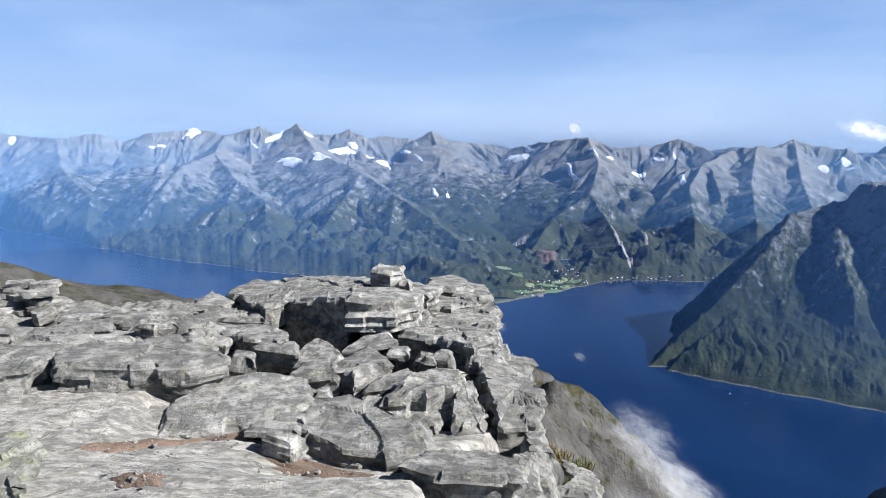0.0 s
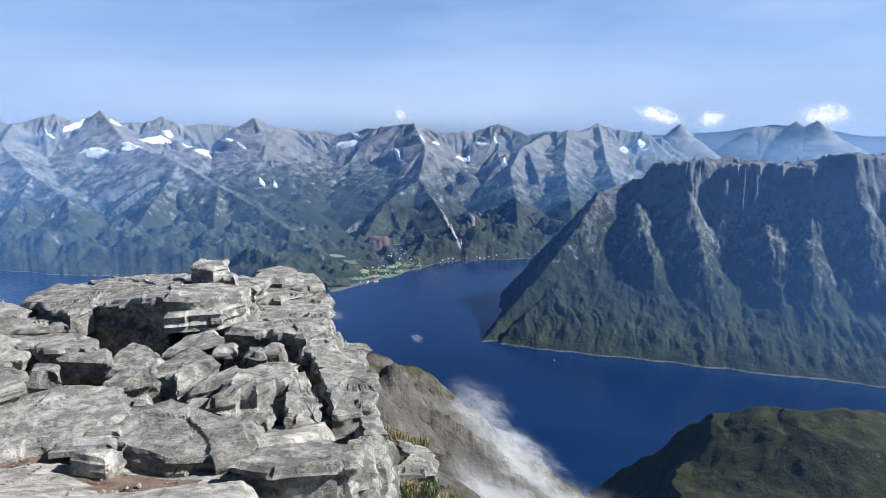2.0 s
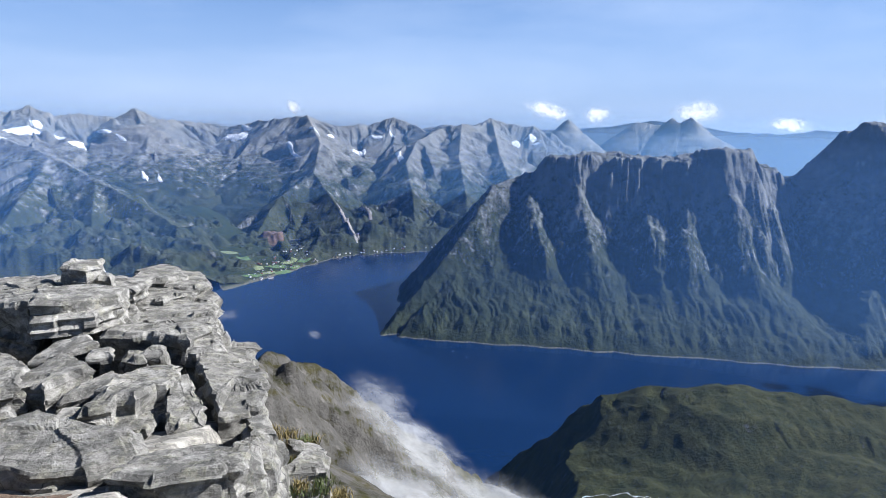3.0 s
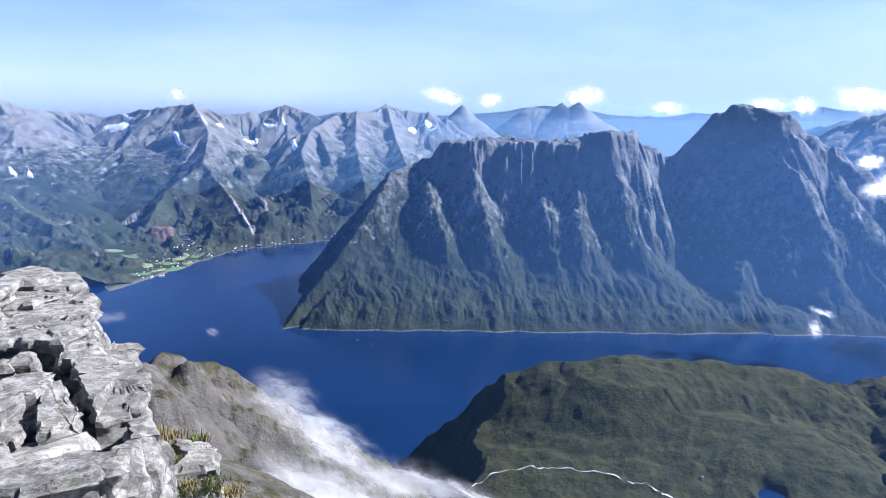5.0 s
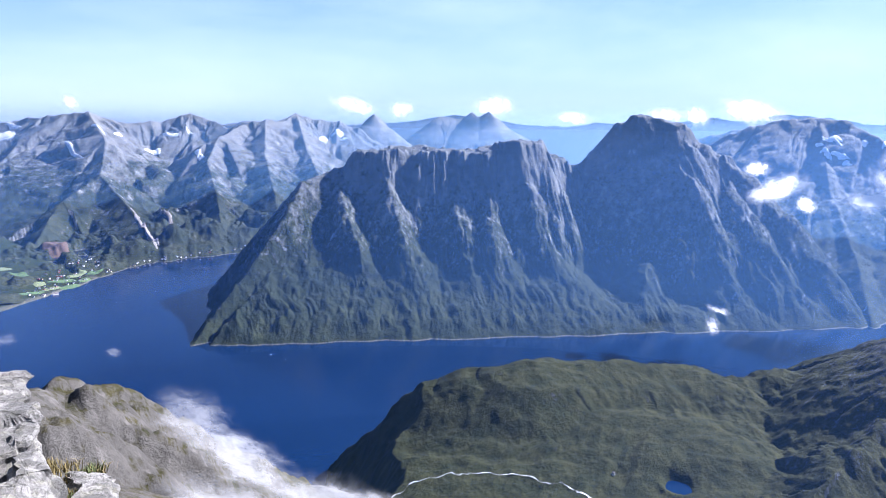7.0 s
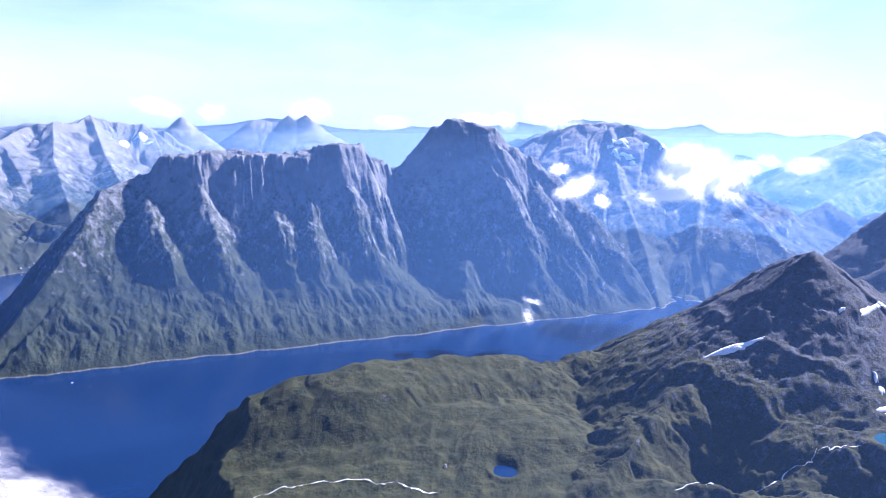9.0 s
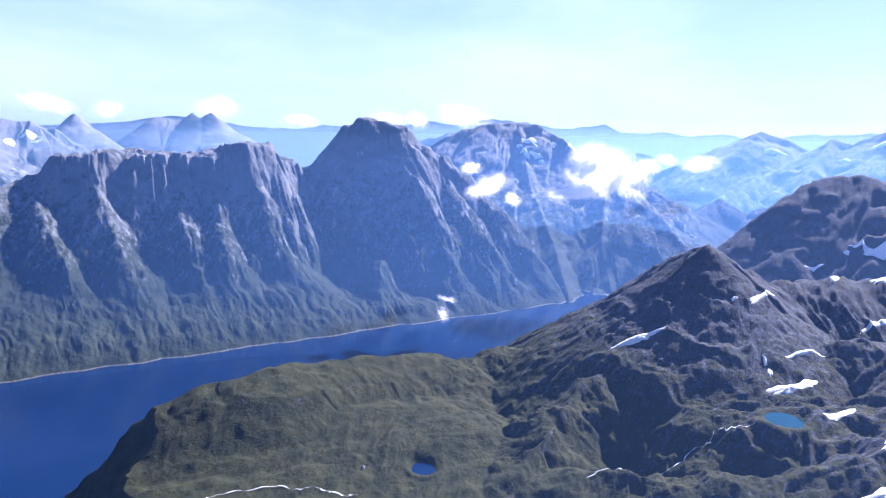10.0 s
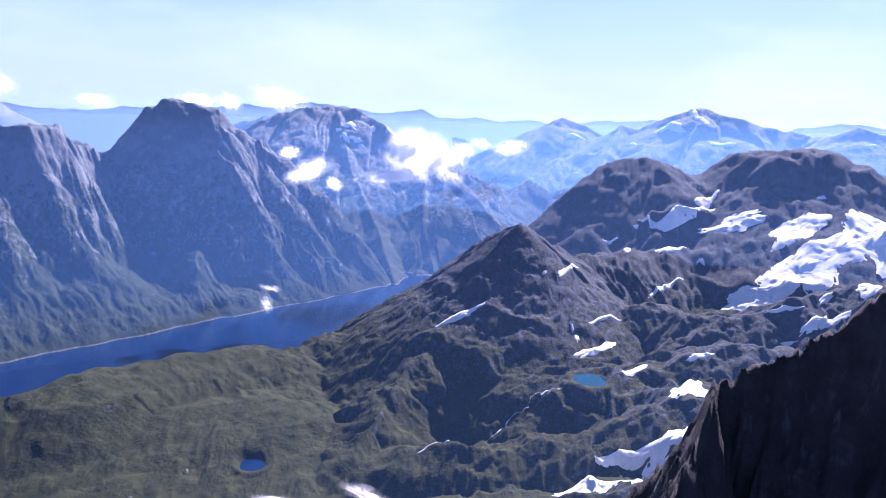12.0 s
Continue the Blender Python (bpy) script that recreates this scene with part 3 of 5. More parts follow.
def headland_height(X, Y):
    inside = (X - 372) * 0.541 + (Y - 1161) * 0.841 + 5 * rough((X - Y) / 60, X * 0, 4, 75)
    along = (X - 372) * 0.841 - (Y - 1161) * 0.541
    # small ribs and gullies running from the rim down to the water, between the great buttresses
    lane = along + 9 * rough(X / 70, Y / 70, 3, 77) + 0.12 * inside
    out = 12 * rough(lane / 130, inside / 260, 3, 78) + 17 * (ribs(lane / 46, inside / 190, 4, 79) - 0.5) * (1 + 0.8 * rough(X / 90, Y / 90, 3, 80)) + 2.5 * rough(lane / 13, inside / 30, 3, 73)
    out = out * np.clip(inside / 70, 0.12, 1)
    bx, by = X + 0.541 * out, Y + 0.841 * out
    h = crests(bx, by, HEADLAND[:1], HEADLAND_PROFILE, -14, 48, 5)
    h = np.maximum(h, crests(bx, by, HEADLAND[1:], BUTTRESS_PROFILE, -10, 44, 9))
    h = np.maximum(h, crests(X, Y, HEADTIP, [(0, 0), (12, 8), (60, 62), (400, 460)], -8, 40, 6))
    h = np.maximum(h, crests(X + 0.2 * (bx - X), Y + 0.2 * (by - Y), DOME[:1], DOME_PROFILE, -8, 60, 8))
    h = np.maximum(h, crests(bx, by, DOME[1:], BUTTRESS_PROFILE, -8, 60, 10))
    # the recessed face between the buttresses, down to one straight shore
    deep = np.maximum(inside + out, 0)
    notch = np.clip((along - 760) / 60, 0, 1) * np.clip((1080 - along) / 90, 0, 1)
    face = np.minimum(WATER + 0.62 * deep - (44 + 40 * notch) * np.clip((deep - 50) / 190, 0, 1), -225 - 30 * notch + 0.1 * deep)
    face = face - 1.6 * np.maximum(0.45 * inside + 32 - along, 0) - 0.5 * np.maximum(along - 1300, 0)
    both = np.maximum(h, face) + 7 * np.log1p(np.exp(-np.clip(np.abs(h - face), 0, 300) / 7)) - 4
    both = both + (2.6 * rough(X / 26, Y / 26, 6, 7) + 3.0 * rough(lane / 17, both / 16, 4, 76)) * np.clip(inside / 40, 0.2, 1)
    return np.where(inside > 0, np.minimum(both, WATER + 1.3 * inside), WATER - 8)


def cloudy_height(X, Y):
    return crests(X, Y, CLOUDY, FAR_PROFILE, 40, 80, 11) + 5 * rough(X / 40, Y / 40, 4, 12)


def right_valley_height(X, Y):
    return crests(X, Y, RIGHT_VALLEY, FAR_PROFILE, 40, 90, 14) + 5 * rough(X / 50, Y / 50, 4, 15)


def spire_height(X, Y):
    return crests(X, Y, SPIRE, [(0, 0), (100, 90), (500, 400)], 25, 60, 17)


def twin_height(X, Y):
    return crests(X, Y, TWIN, [(0, 0), (100, 80), (500, 350)], 30, 60, 19, 4)


def backdrop_height(X, Y):
    az = np.degrees(np.arctan2(X, Y))
    top = np.interp(az, [18, 40], [-45, 14]) + 36 * rough(az / 8.0, az * 0, 6, 23) + 10 * rough(az / 1.4, az * 0, 4, 27)
    return top - np.abs(np.hypot(X, Y) - 4790) * 6


# mountain ponds: middle, half widths, level
PONDS = [(429, 240, 9, 10, -266.0), (541, -9, 14, 13, -211.5)]


def upland_height(X, Y):
    """The green bench above the fjord, the stony upland beyond it and its peaks."""
    h = crests(X, Y, BENCH, [(0, 0), (60, 8), (160, 36), (300, 110)], -5, 34, 31)
    h = np.maximum(h, crests(X, Y, HILL, [(0, 0), (50, 10), (150, 66), (400, 300)], -5, 34, 33))
    h = np.maximum(h, crests(X, Y, UPLAND, [(0, 0), (25, 9), (80, 44), (300, 200)], -13, 30, 35))
    # the bench breaks off to the fjord
    inside = (360 - X) * 0.54 + (652 - Y) * 0.84
    h = np.minimum(h, WATER + np.maximum(inside, -30) * 1.3 + 10 * rough(X / 60, Y / 60, 4, 37))
    flank = (X - 415) * 0.773 - (Y - 540) * 0.635
    h = np.minimum(h, -262 + 1.3 * flank + 9 * rough(X / 40, Y / 40, 4, 36))
    wild = np.clip((X * 0.8 - Y * 0.6 - 230) / 90, 0.12, 1)
    h = h + wild * (5.5 * rough(X / 55, Y / 55, 5, 39) + 0.8 * rough(X / 8, Y / 8, 4, 59, 0.55) + 4 * (0.5 - ribs((X + Y) / 95, (X - Y) / 60, 4, 38)) + 2.8 * (0.4 - ribs((X + 0.3 * Y) / 26, (Y - 0.3 * X) / 19, 5, 58))) + 1.2 * rough(X / 14, Y / 14, 4, 40)
    h = np.maximum(h, crests(X, Y, PEAK1, [(0, 0), (20, 15), (90, 68), (300, 210)], -8, 22, 44) + 1.7 * rough(X / 18, Y / 18, 6, 40, 0.55) - 1.6 * ribs((X + Y) / 17, (X - Y) / 30, 4, 56))
    h = np.where(inside < 160, np.minimum(h, WATER + np.maximum(inside, -30) * 1.6), h)
    h = np.maximum(h, crests(X, Y, PEAK2, PEAK_PROFILE, -18, 30, 41) + 1.8 * rough(X / 18, Y / 18, 6, 42, 0.55))
    h = np.maximum(h, crests(X, Y, PEAK3, [(0, 0), (40, 9), (80, 44), (160, 92), (400, 220)], -10, 26, 43) + 2.2 * rough(X / 18, Y / 18, 6, 42, 0.58))
    h = np.minimum(h, WATER + np.maximum(inside, -30) * 1.7 + 8 * rough(X / 30, Y / 30, 4, 37))
    for x, y, rx, ry, level in PONDS:
        d = np.sqrt(((X - x) / rx) ** 2 + ((Y - y) / ry) ** 2) + 0.12 * rough(X / 9, Y / 9, 3, 55)
        k = np.clip((1.9 - d) / 0.8, 0, 1)
        h = h * (1 - k) + (level - 1.2 + 6 * np.clip(d - 0.8, 0, 2)) * k
    return h


def cliff_height(X, Y):
    return crests(X, Y, NEARCLIFF, [(0, 0), (6, 16), (50, 110), (200, 330)], -14, 9, 45) + 3.4 * rough(X / 7, Y / 7, 6, 46, 0.6)


def spur_height(X, Y):
    """The summit slopes below the viewpoint."""
    h = crests(X, Y, SPUR, [(0, 0), (6, 3), (40, 36), (300, 330)], -11, 12, 47) + 2.0 * rough(X / 9, Y / 9, 6, 48, 0.55)
    h = np.maximum(h, crests(X, Y, SHOULDER, [(0, 0), (15, 6), (60, 34), (300, 260)], 3, 20, 49) + 0.7 * rough(X / 8, Y / 8, 5, 50))
    r = np.hypot(X + 12, Y + 8)
    return np.maximum(h, -9 - 1.1 * np.maximum(r - 6, 0) + 1.0 * rough(X / 7, Y / 7, 5, 52))


def polar_sheet(name, height, az0, az1, na, radii, material, floor=WATER - 3):
    """One mesh of a height field on rings round the viewpoint."""
    az = np.radians(np.linspace(az0, az1, na))
    R, A = np.meshgrid(radii, az, indexing="ij")
    X, Y = R * np.sin(A), R * np.cos(A)
    Z = height(X, Y)
    nr = len(radii)
    keep = Z > floor
    Z = np.maximum(Z, floor - 6)
    idx = np.arange(nr * na).reshape(nr, na)
    any_up = keep[:-1, :-1] | keep[1:, :-1] | keep[:-1, 1:] | keep[1:, 1:]
    quads = np.stack([idx[:-1, :-1], idx[:-1, 1:], idx[1:, 1:], idx[1:, :-1]], -1)[any_up][:, ::-1]
    used, quads = np.unique(quads, return_inverse=True)
    co = np.stack([X, Y, Z], -1).reshape(-1, 3)[used]
    me = bpy.data.meshes.new(name)
    me.from_pydata(co.tolist(), [], quads.reshape(-1, 4).tolist())
    me.polygons.foreach_set("use_smooth", [True] * len(me.polygons))
    me.materials.append(material)
    return new(name, me)


r_far = np.linspace(1680, 4150, 330)
tagged(polar_sheet("mountain_range", far_left_height, -52, 12, 900, r_far, FAR_ROCK), "jagged grey mountain range with forest below beside a fjord", "mountain range", kind="structure")
tagged(polar_sheet("mountain_range", far_right_height, 2, 48, 700, r_far, FAR_ROCK), "rocky mountain range with pale scree streaks above a village", "mountain range", kind="structure")
tagged(polar_sheet("valley_floor", valley_height, -4, 16, 220, np.linspace(1600, 3300, 200), VALLEY_GRASS), "flat green valley floor with fields at the fjord", "valley", kind="structure")
tagged(polar_sheet("mountain", headland_height, 14, 86, 1100, np.linspace(1150, 2350, 340), CLIFF_ROCK), "steep dark ribbed mountain rising straight from the fjord", "mountain", kind="structure")
tagged(polar_sheet("mountain", cloudy_height, 60, 96, 420, np.linspace(1500, 3000, 200), FAR_ROCK), "rounded snow-flecked mountain behind low cloud", "mountain", kind="structure")
tagged(polar_sheet("mountain_range", right_valley_height, 68, 130, 560, np.linspace(2000, 3900, 200), FAR_ROCK), "hazy blue mountains along a side valley", "mountain range", kind="structure")
tagged(polar_sheet("mountain", spire_height, 26, 46, 240, np.linspace(3500, 4400, 110), FAR_ROCK), "distant sharp pyramid peak", "mountain", kind="structure")
tagged(polar_sheet("mountain", twin_height, 34, 56, 240, np.linspace(3900, 4700, 110), FAR_ROCK), "distant twin-topped mountain", "mountain", kind="structure")
tagged(polar_sheet("backdrop", backdrop_height, -180, 180, 1800, np.linspace(4740, 4860, 30), FAR_ROCK), "low hazy ridges along the horizon", "backdrop", kind="structure")
tagged(polar_sheet("ground", upland_height, 10, 136, 1150, np.concatenate([np.linspace(330, 800, 330), np.linspace(805, 1320, 110)]), UPLAND_ROCK), "green bench and dark stony upland above the fjord", "ground", kind="structure")
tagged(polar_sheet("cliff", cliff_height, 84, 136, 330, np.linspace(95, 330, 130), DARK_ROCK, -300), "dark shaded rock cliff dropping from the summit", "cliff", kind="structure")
tagged(polar_sheet("mountain_slope", spur_height, -76, 60, 620, np.geomspace(14, 460, 330), SLOPE_ROCK), "grey summit slope with patches of thin grass", "slope", kind="structure")


# the fjord, and land all round out to the horizon
def disc(name, radius, z, material, sides=128):
    bm = bmesh.new()
    bmesh.ops.create_circle(bm, cap_ends=True, segments=sides, radius=radius)
    me = bpy.data.meshes.new(name)
    bm.to_mesh(me)
    me.materials.append(material)
    ob = new(name, me)
    ob.location.z = z
    return ob


tagged(disc("water", 4880, WATER, FJORD), "calm deep blue fjord water", "water", kind="structure")


# added see-through sheets between the mountains, leaning inwards or outwards; their blue tint imitates haze
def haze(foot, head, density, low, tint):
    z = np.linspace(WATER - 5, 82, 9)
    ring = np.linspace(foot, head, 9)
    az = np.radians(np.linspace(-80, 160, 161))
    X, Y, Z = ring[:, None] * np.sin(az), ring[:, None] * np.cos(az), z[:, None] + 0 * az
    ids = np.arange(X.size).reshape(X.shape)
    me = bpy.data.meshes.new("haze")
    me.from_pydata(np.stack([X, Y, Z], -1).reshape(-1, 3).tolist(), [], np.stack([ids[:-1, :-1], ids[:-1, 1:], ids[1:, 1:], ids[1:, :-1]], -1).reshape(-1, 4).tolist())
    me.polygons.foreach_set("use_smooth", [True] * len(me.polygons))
    me.materials.append(haze_material("haze sheet tint", density, low, tint))
    return tagged(new("haze", me), "see-through blue sheet added to stand in for distance haze", "haze", kind="stuff")


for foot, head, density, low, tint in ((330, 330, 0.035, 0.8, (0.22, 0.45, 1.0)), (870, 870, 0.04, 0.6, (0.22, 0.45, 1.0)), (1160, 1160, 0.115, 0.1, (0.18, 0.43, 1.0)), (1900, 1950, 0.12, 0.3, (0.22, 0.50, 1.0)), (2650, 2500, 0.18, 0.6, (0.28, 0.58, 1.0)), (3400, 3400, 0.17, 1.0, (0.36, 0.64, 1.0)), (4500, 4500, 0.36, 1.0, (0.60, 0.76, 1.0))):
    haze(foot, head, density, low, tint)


# ---- the crag at the viewpoint ----
def part(name, bm, material, parent=None, label=""):
    me = bpy.data.meshes.new(name)
    bm.to_mesh(me)
    bm.free()
    me.materials.append(material)
    ob = new(name, me)
    if parent:
        ob.parent = parent
    return tagged(ob, label)


def terrace_height(x, y):
    """The stepped rock floor: flat slabs by the viewpoint, a hollow between the blocks, a drop past the edge."""
    crag = np.interp(y, [-9, 0, 3.0, 3.4, 4.0, 5.0, 7.0, 9.5, 12], [0.2, 0.0, -0.02, -0.15, -0.30, -0.62, -1.0, -1.2, -1.9])
    open_side = np.interp(y, [-9, 0, 3.0, 3.6, 4.2, 5.0, 6.4, 8.0, 10.0], [0.2, 0.0, -0.02, -0.16, -0.14, -0.10, -0.27, -0.58, -1.0])
    k = np.clip((-1.35 - x - 0.05 * y) / 0.5, 0, 1)
    z = crag * (1 - k) + open_side * k
    step = rough(x * 0.9, y * 0.9, 4, 61)
    z = z + 0.05 * np.round(step * 2.5) / 2.5 * np.clip(y / 3 - 0.7, 0.3, 1) + 0.012 * rough(x * 6, y * 6, 4, 63) + 0.004 * rough(x * 3, y * 30, 3, 64)
    # broken, stepped bedrock further off
    wild = np.clip((y - 4.6) / 0.8, 0, 1)
    z = z + wild * (0.05 * np.floor(2.6 * rough(x * 1.3, y * 1.9, 3, 66)) / 1.3 + 0.035 * rough(x * 4, y * 5, 4, 67))
    # a soil-filled hollow before the thick slab
    z = z - 0.10 * np.exp(-(((x + 0.5) / 0.62) ** 2 + ((y - 3.55) / 0.4) ** 2) ** 2)
    edge = np.interp(y, [1.6, 2.6, 3.5, 4.4], [0.5, -0.12, -0.1, 0.42]) + 0.08 * rough(y * 1.4, y * 0, 4, 65)
    over = np.maximum(x - edge, 0)
    back = np.maximum(-0.8 - y, 0)
    return z - 2.4 * over - 1.0 * np.maximum(-7.5 - x, 0) - 1.1 * np.maximum(y - 10.2, 0) - 0.3 * back


xs, ys = np.linspace(-12, 5.5, 330), np.linspace(-7, 16, 400)
GX, GY = np.meshgrid(xs, ys, indexing="ij")
GZ = terrace_height(GX, GY)
ids = np.arange(GX.size).reshape(GX.shape)
me = bpy.data.meshes.new("summit_terrace")
me.from_pydata(np.stack([GX, GY, GZ], -1).reshape(-1, 3).tolist(), [], np.stack([ids[:-1, :-1], ids[1:, :-1], ids[1:, 1:], ids[:-1, 1:]], -1).reshape(-1, 4).tolist())
me.polygons.foreach_set("use_smooth", [True] * len(me.polygons))
me.materials.append(SLAB_ROCK)
me.materials.append(CRAG)
far_side = (GY[:-1, :-1] + 0.25 * rough(GX[:-1, :-1] * 2, GY[:-1, :-1] * 2, 3, 68) > 4.55).astype(int)
me.polygons.foreach_set("material_index", far_side.reshape(-1))
tagged(new("summit_terrace", me), "pale grey bedrock floor worn smooth in slabs", "rock floor", kind="structure")

ROCKS = 0


def noise3(p, seed=0):
    """Smooth noise in -1..1 for an array of points."""
    k = np.floor(p)
    f = p - k
    f = f * f * (3 - 2 * f)
    out = 0.0
    for dz in (0, 1):
        fz = f[:, 2] if dz else 1 - f[:, 2]
        iy = k[:, 1] + (k[:, 2] + dz) * 157
        for dy in (0, 1):
            fy = f[:, 1] if dy else 1 - f[:, 1]
            for dx in (0, 1):
                fx = f[:, 0] if dx else 1 - f[:, 0]
                out = out + fx * fy * fz * lattice(k[:, 0] + dx, iy + dy, seed)
    return out


def shaped_rock(w, d, h, seed, size, chips=6, strata=0.045):
    """A split block: broken corners, flat fracture faces, sides stepped along the bedding. Front top edge at the origin."""
    rnd = random.Random(seed)
    n = [max(2, min(40, int(round(v / size)))) for v in (w, d, h)]
    grid = []
    faces = []
    at = {}
    for axis in range(3):
        u, v = (axis + 1) % 3, (axis + 2) % 3
        for end in (0, n[axis]):
            ids = np.empty((n[u] + 1, n[v] + 1), int)
            for a in range(n[u] + 1):
                for b in range(n[v] + 1):
                    key = [0, 0, 0]
                    key[axis], key[u], key[v] = end, a, b
                    key = tuple(key)
                    if key not in at:
                        at[key] = len(grid)
                        grid.append(key)
                    ids[a, b] = at[key]
            q = np.stack([ids[:-1, :-1], ids[1:, :-1], ids[1:, 1:], ids[:-1, 1:]], -1).reshape(-1, 4)
            faces.append(q if end else q[:, ::-1])
    p = np.array(grid, float) / n - 0.5
    lean = np.array([rnd.uniform(-0.16, 0.16) for _ in range(4)])
    p[:, 0] *= 1 + lean[0] * p[:, 1] + lean[1] * p[:, 2]
    p[:, 1] *= 1 + lean[2] * p[:, 0] + lean[3] * p[:, 2]
    p *= (w, d, h)
    for k in range(chips + 4):
        # upright fractures first, then a few nicked corners
        up = rnd.uniform(-0.22, 0.12) if k < chips else rnd.uniform(0.25, 0.9)
        way = np.array([rnd.uniform(-1, 1), rnd.uniform(-1, 1), up])
        way /= np.linalg.norm(way)
        far = (np.abs(way) * (w, d, h)).sum() / 2
        over = np.maximum(p @ way - far * (rnd.uniform(0.62, 0.92) if k < chips else rnd.uniform(0.80, 0.95)), 0)
        p -= over[:, None] * way
    out = p / (np.array((w, d, h)) / 2)
    out = np.sign(out) * np.abs(out) ** 9
    out /= np.linalg.norm(out, axis=1)[:, None] + 1e-9
    q = p + np.array([rnd.uniform(0, 60) for _ in range(3)])
    amp = min(0.06, 0.13 * min(w, d, h) + 0.008)
    bed = q[:, 2] / strata + 0.9 * noise3(q * 1.7, seed)
    step = lattice(np.floor(bed), np.floor(bed) * 0 + np.floor(noise3(q * 2.3, 5) * 2), seed)
    side = 1 - np.abs(out[:, 2])
    # broken faces: joints cut the sides into small blocks, the top splits along a few low steps
    lane = (q[:, 0] + q[:, 1]) / 0.16 + 1.1 * noise3(q * 2.1, 6)
    split = lattice(np.floor(lane), np.floor(bed / 2.3), seed + 9)
    flake = lattice(np.floor(q[:, 0] / 0.42 + 0.8 * noise3(q * 1.9, 7)), np.floor(q[:, 1] / 0.34 + 0.8 * noise3(q * 1.7, 8)), seed + 4)
    fine = 0.4 * noise3(q * 6, 2) + 0.3 * noise3(q * 15, 3) + 0.18 * noise3(q * 33, 4)
    move = amp * (side * (0.7 * noise3(q * 2.4, 1) + 1.1 * split + 0.7 * step + fine) + (1 - side) * (0.35 * noise3(q * 1.6, 1) + 0.42 * flake + 0.55 * fine))
    p = p + out * move[:, None]
    p += (0, d / 2, -h / 2)
    bm = bmesh.new()
    me = bpy.data.meshes.new("tmp")
    me.from_pydata(p.tolist(), [], np.concatenate(faces).tolist())
    bm.from_mesh(me)
    bpy.data.meshes.remove(me)
    return bm


def smooth_rock(ob):
    ob.data.polygons.foreach_set("use_smooth", [True] * len(ob.data.polygons))
    ob.data.set_sharp_from_angle(angle=radians(24))
    return ob


def crag_block(name, label, material, thick, corners):
    """A split block of bedded rock. corners: its top face, anticlockwise; thick: its height, or None down to the rock floor."""
    global ROCKS
    ROCKS += 1
    seed = ROCKS * 17
    rnd = random.Random(seed)
    c = np.array(corners)
    if thick is None:
        thick = float(np.mean(c[:, 2] - terrace_height(c[:, 0], c[:, 1]))) + 0.08
    size = 0.020 if c[:, 1].mean() < 4.9 else 0.030
    nxt = np.roll(c, -1, axis=0)
    ring, face = [], []
    for k in range(len(c)):
        n = max(2, int(math.hypot(*(nxt[k] - c[k])[:2]) / size))
        out = np.array([nxt[k][1] - c[k][1], c[k][0] - nxt[k][0]])
        out /= np.linalg.norm(out)
        for t in np.arange(n) / n:
            ring.append(c[k] + (nxt[k] - c[k]) * t)
            face.append((*out, k))
    ring, face = np.array(ring), np.array(face)
    n = len(ring)
    way, which = face[:, :2], face[:, 2]
    soft = way + np.roll(way, 1, axis=0) + np.roll(way, -1, axis=0)
    soft /= np.linalg.norm(soft, axis=1)[:, None] + 1e-6
    mid = ring.mean(axis=0)
    shift = np.array([rnd.uniform(0, 50) for _ in range(3)])
    amp = min(0.040, 0.14 * thick + 0.006)
    rows = max(3, min(34, int(thick / size)))
    batter = np.array([rnd.uniform(-0.16, 0.10) for _ in range(len(c))])[which.astype(int)]
    batter = (batter + np.roll(batter, 2) + np.roll(batter, -2)) / 3
    pts = []

    def side(v):
        p = np.concatenate([ring[:, :2] + soft * (batter * v * thick)[:, None], (ring[:, 2] - v * thick)[:, None]], 1)
        q = p + shift
        bed = q[:, 2] / 0.05 + 1.1 * noise3(q * 1.5, seed)
        step = lattice(np.floor(bed), np.floor(which + 3 * noise3(q * (0.9, 0.9, 0.1), 4)), seed)
        lane = (q[:, 0] - q[:, 1]) / 0.31 + 1.2 * noise3(q * 1.9, 6)
        split = lattice(np.floor(lane), np.floor(bed / 4.5 + 0.4 * lattice(np.floor(lane), lane * 0, 3)), seed + 9)
        rag = 0.55 * noise3(q * 5, 2) + 0.4 * noise3(q * 13, 3) + 0.25 * noise3(q * 29, 4)
        out = amp * (0.95 * split + 0.7 * step + 0.3 * noise3(q * 2.2, 1) + 0.6 * rag)
        if v == 0:
            out = out - 0.010 - 0.016 * np.abs(noise3(q * 7, 8))
        return np.concatenate([p[:, :2] + soft * out[:, None], p[:, 2:]], 1)

    rings = max(3, min(30, int(np.linalg.norm(ring[:, :2] - mid[:2], axis=1).mean() / size)))
    lip = side(0.0)
    for k in range(rings):
        r = 1 - ((k + 1) / (rings + 0.4)) ** 1.05
        p = mid + (lip - mid) * r
        q = p + shift
        flake = lattice(np.floor(q[:, 0] / 0.33 + 1.1 * noise3(q * 1.7, 7)), np.floor(q[:, 1] / 0.24 + 1.1 * noise3(q * 1.5, 8)), seed + 4)
        lift = min(0.019, 0.04 * thick + 0.008) * (0.95 * flake + 0.45 * noise3(q * 2.1, 5) + 0.4 * noise3(q * 7, 2) + 0.3 * noise3(q * 19, 3) + 0.2 * noise3(q * 41, 6))
        p[:, 2] += lift * (1 if k else 0.6) + 0.010
        pts.insert(0, p)
    pts.append(lip - (0, 0, 0.012))
    pts += [side((k + 1) / rows) for k in range(rows)]
    total = len(pts)
    co = np.concatenate(pts + [mid[None, :] + (0, 0, 0.012), mid[None, :] - (0, 0, thick)])
    a = np.arange(n)
    b = (a + 1) % n
    faces = []
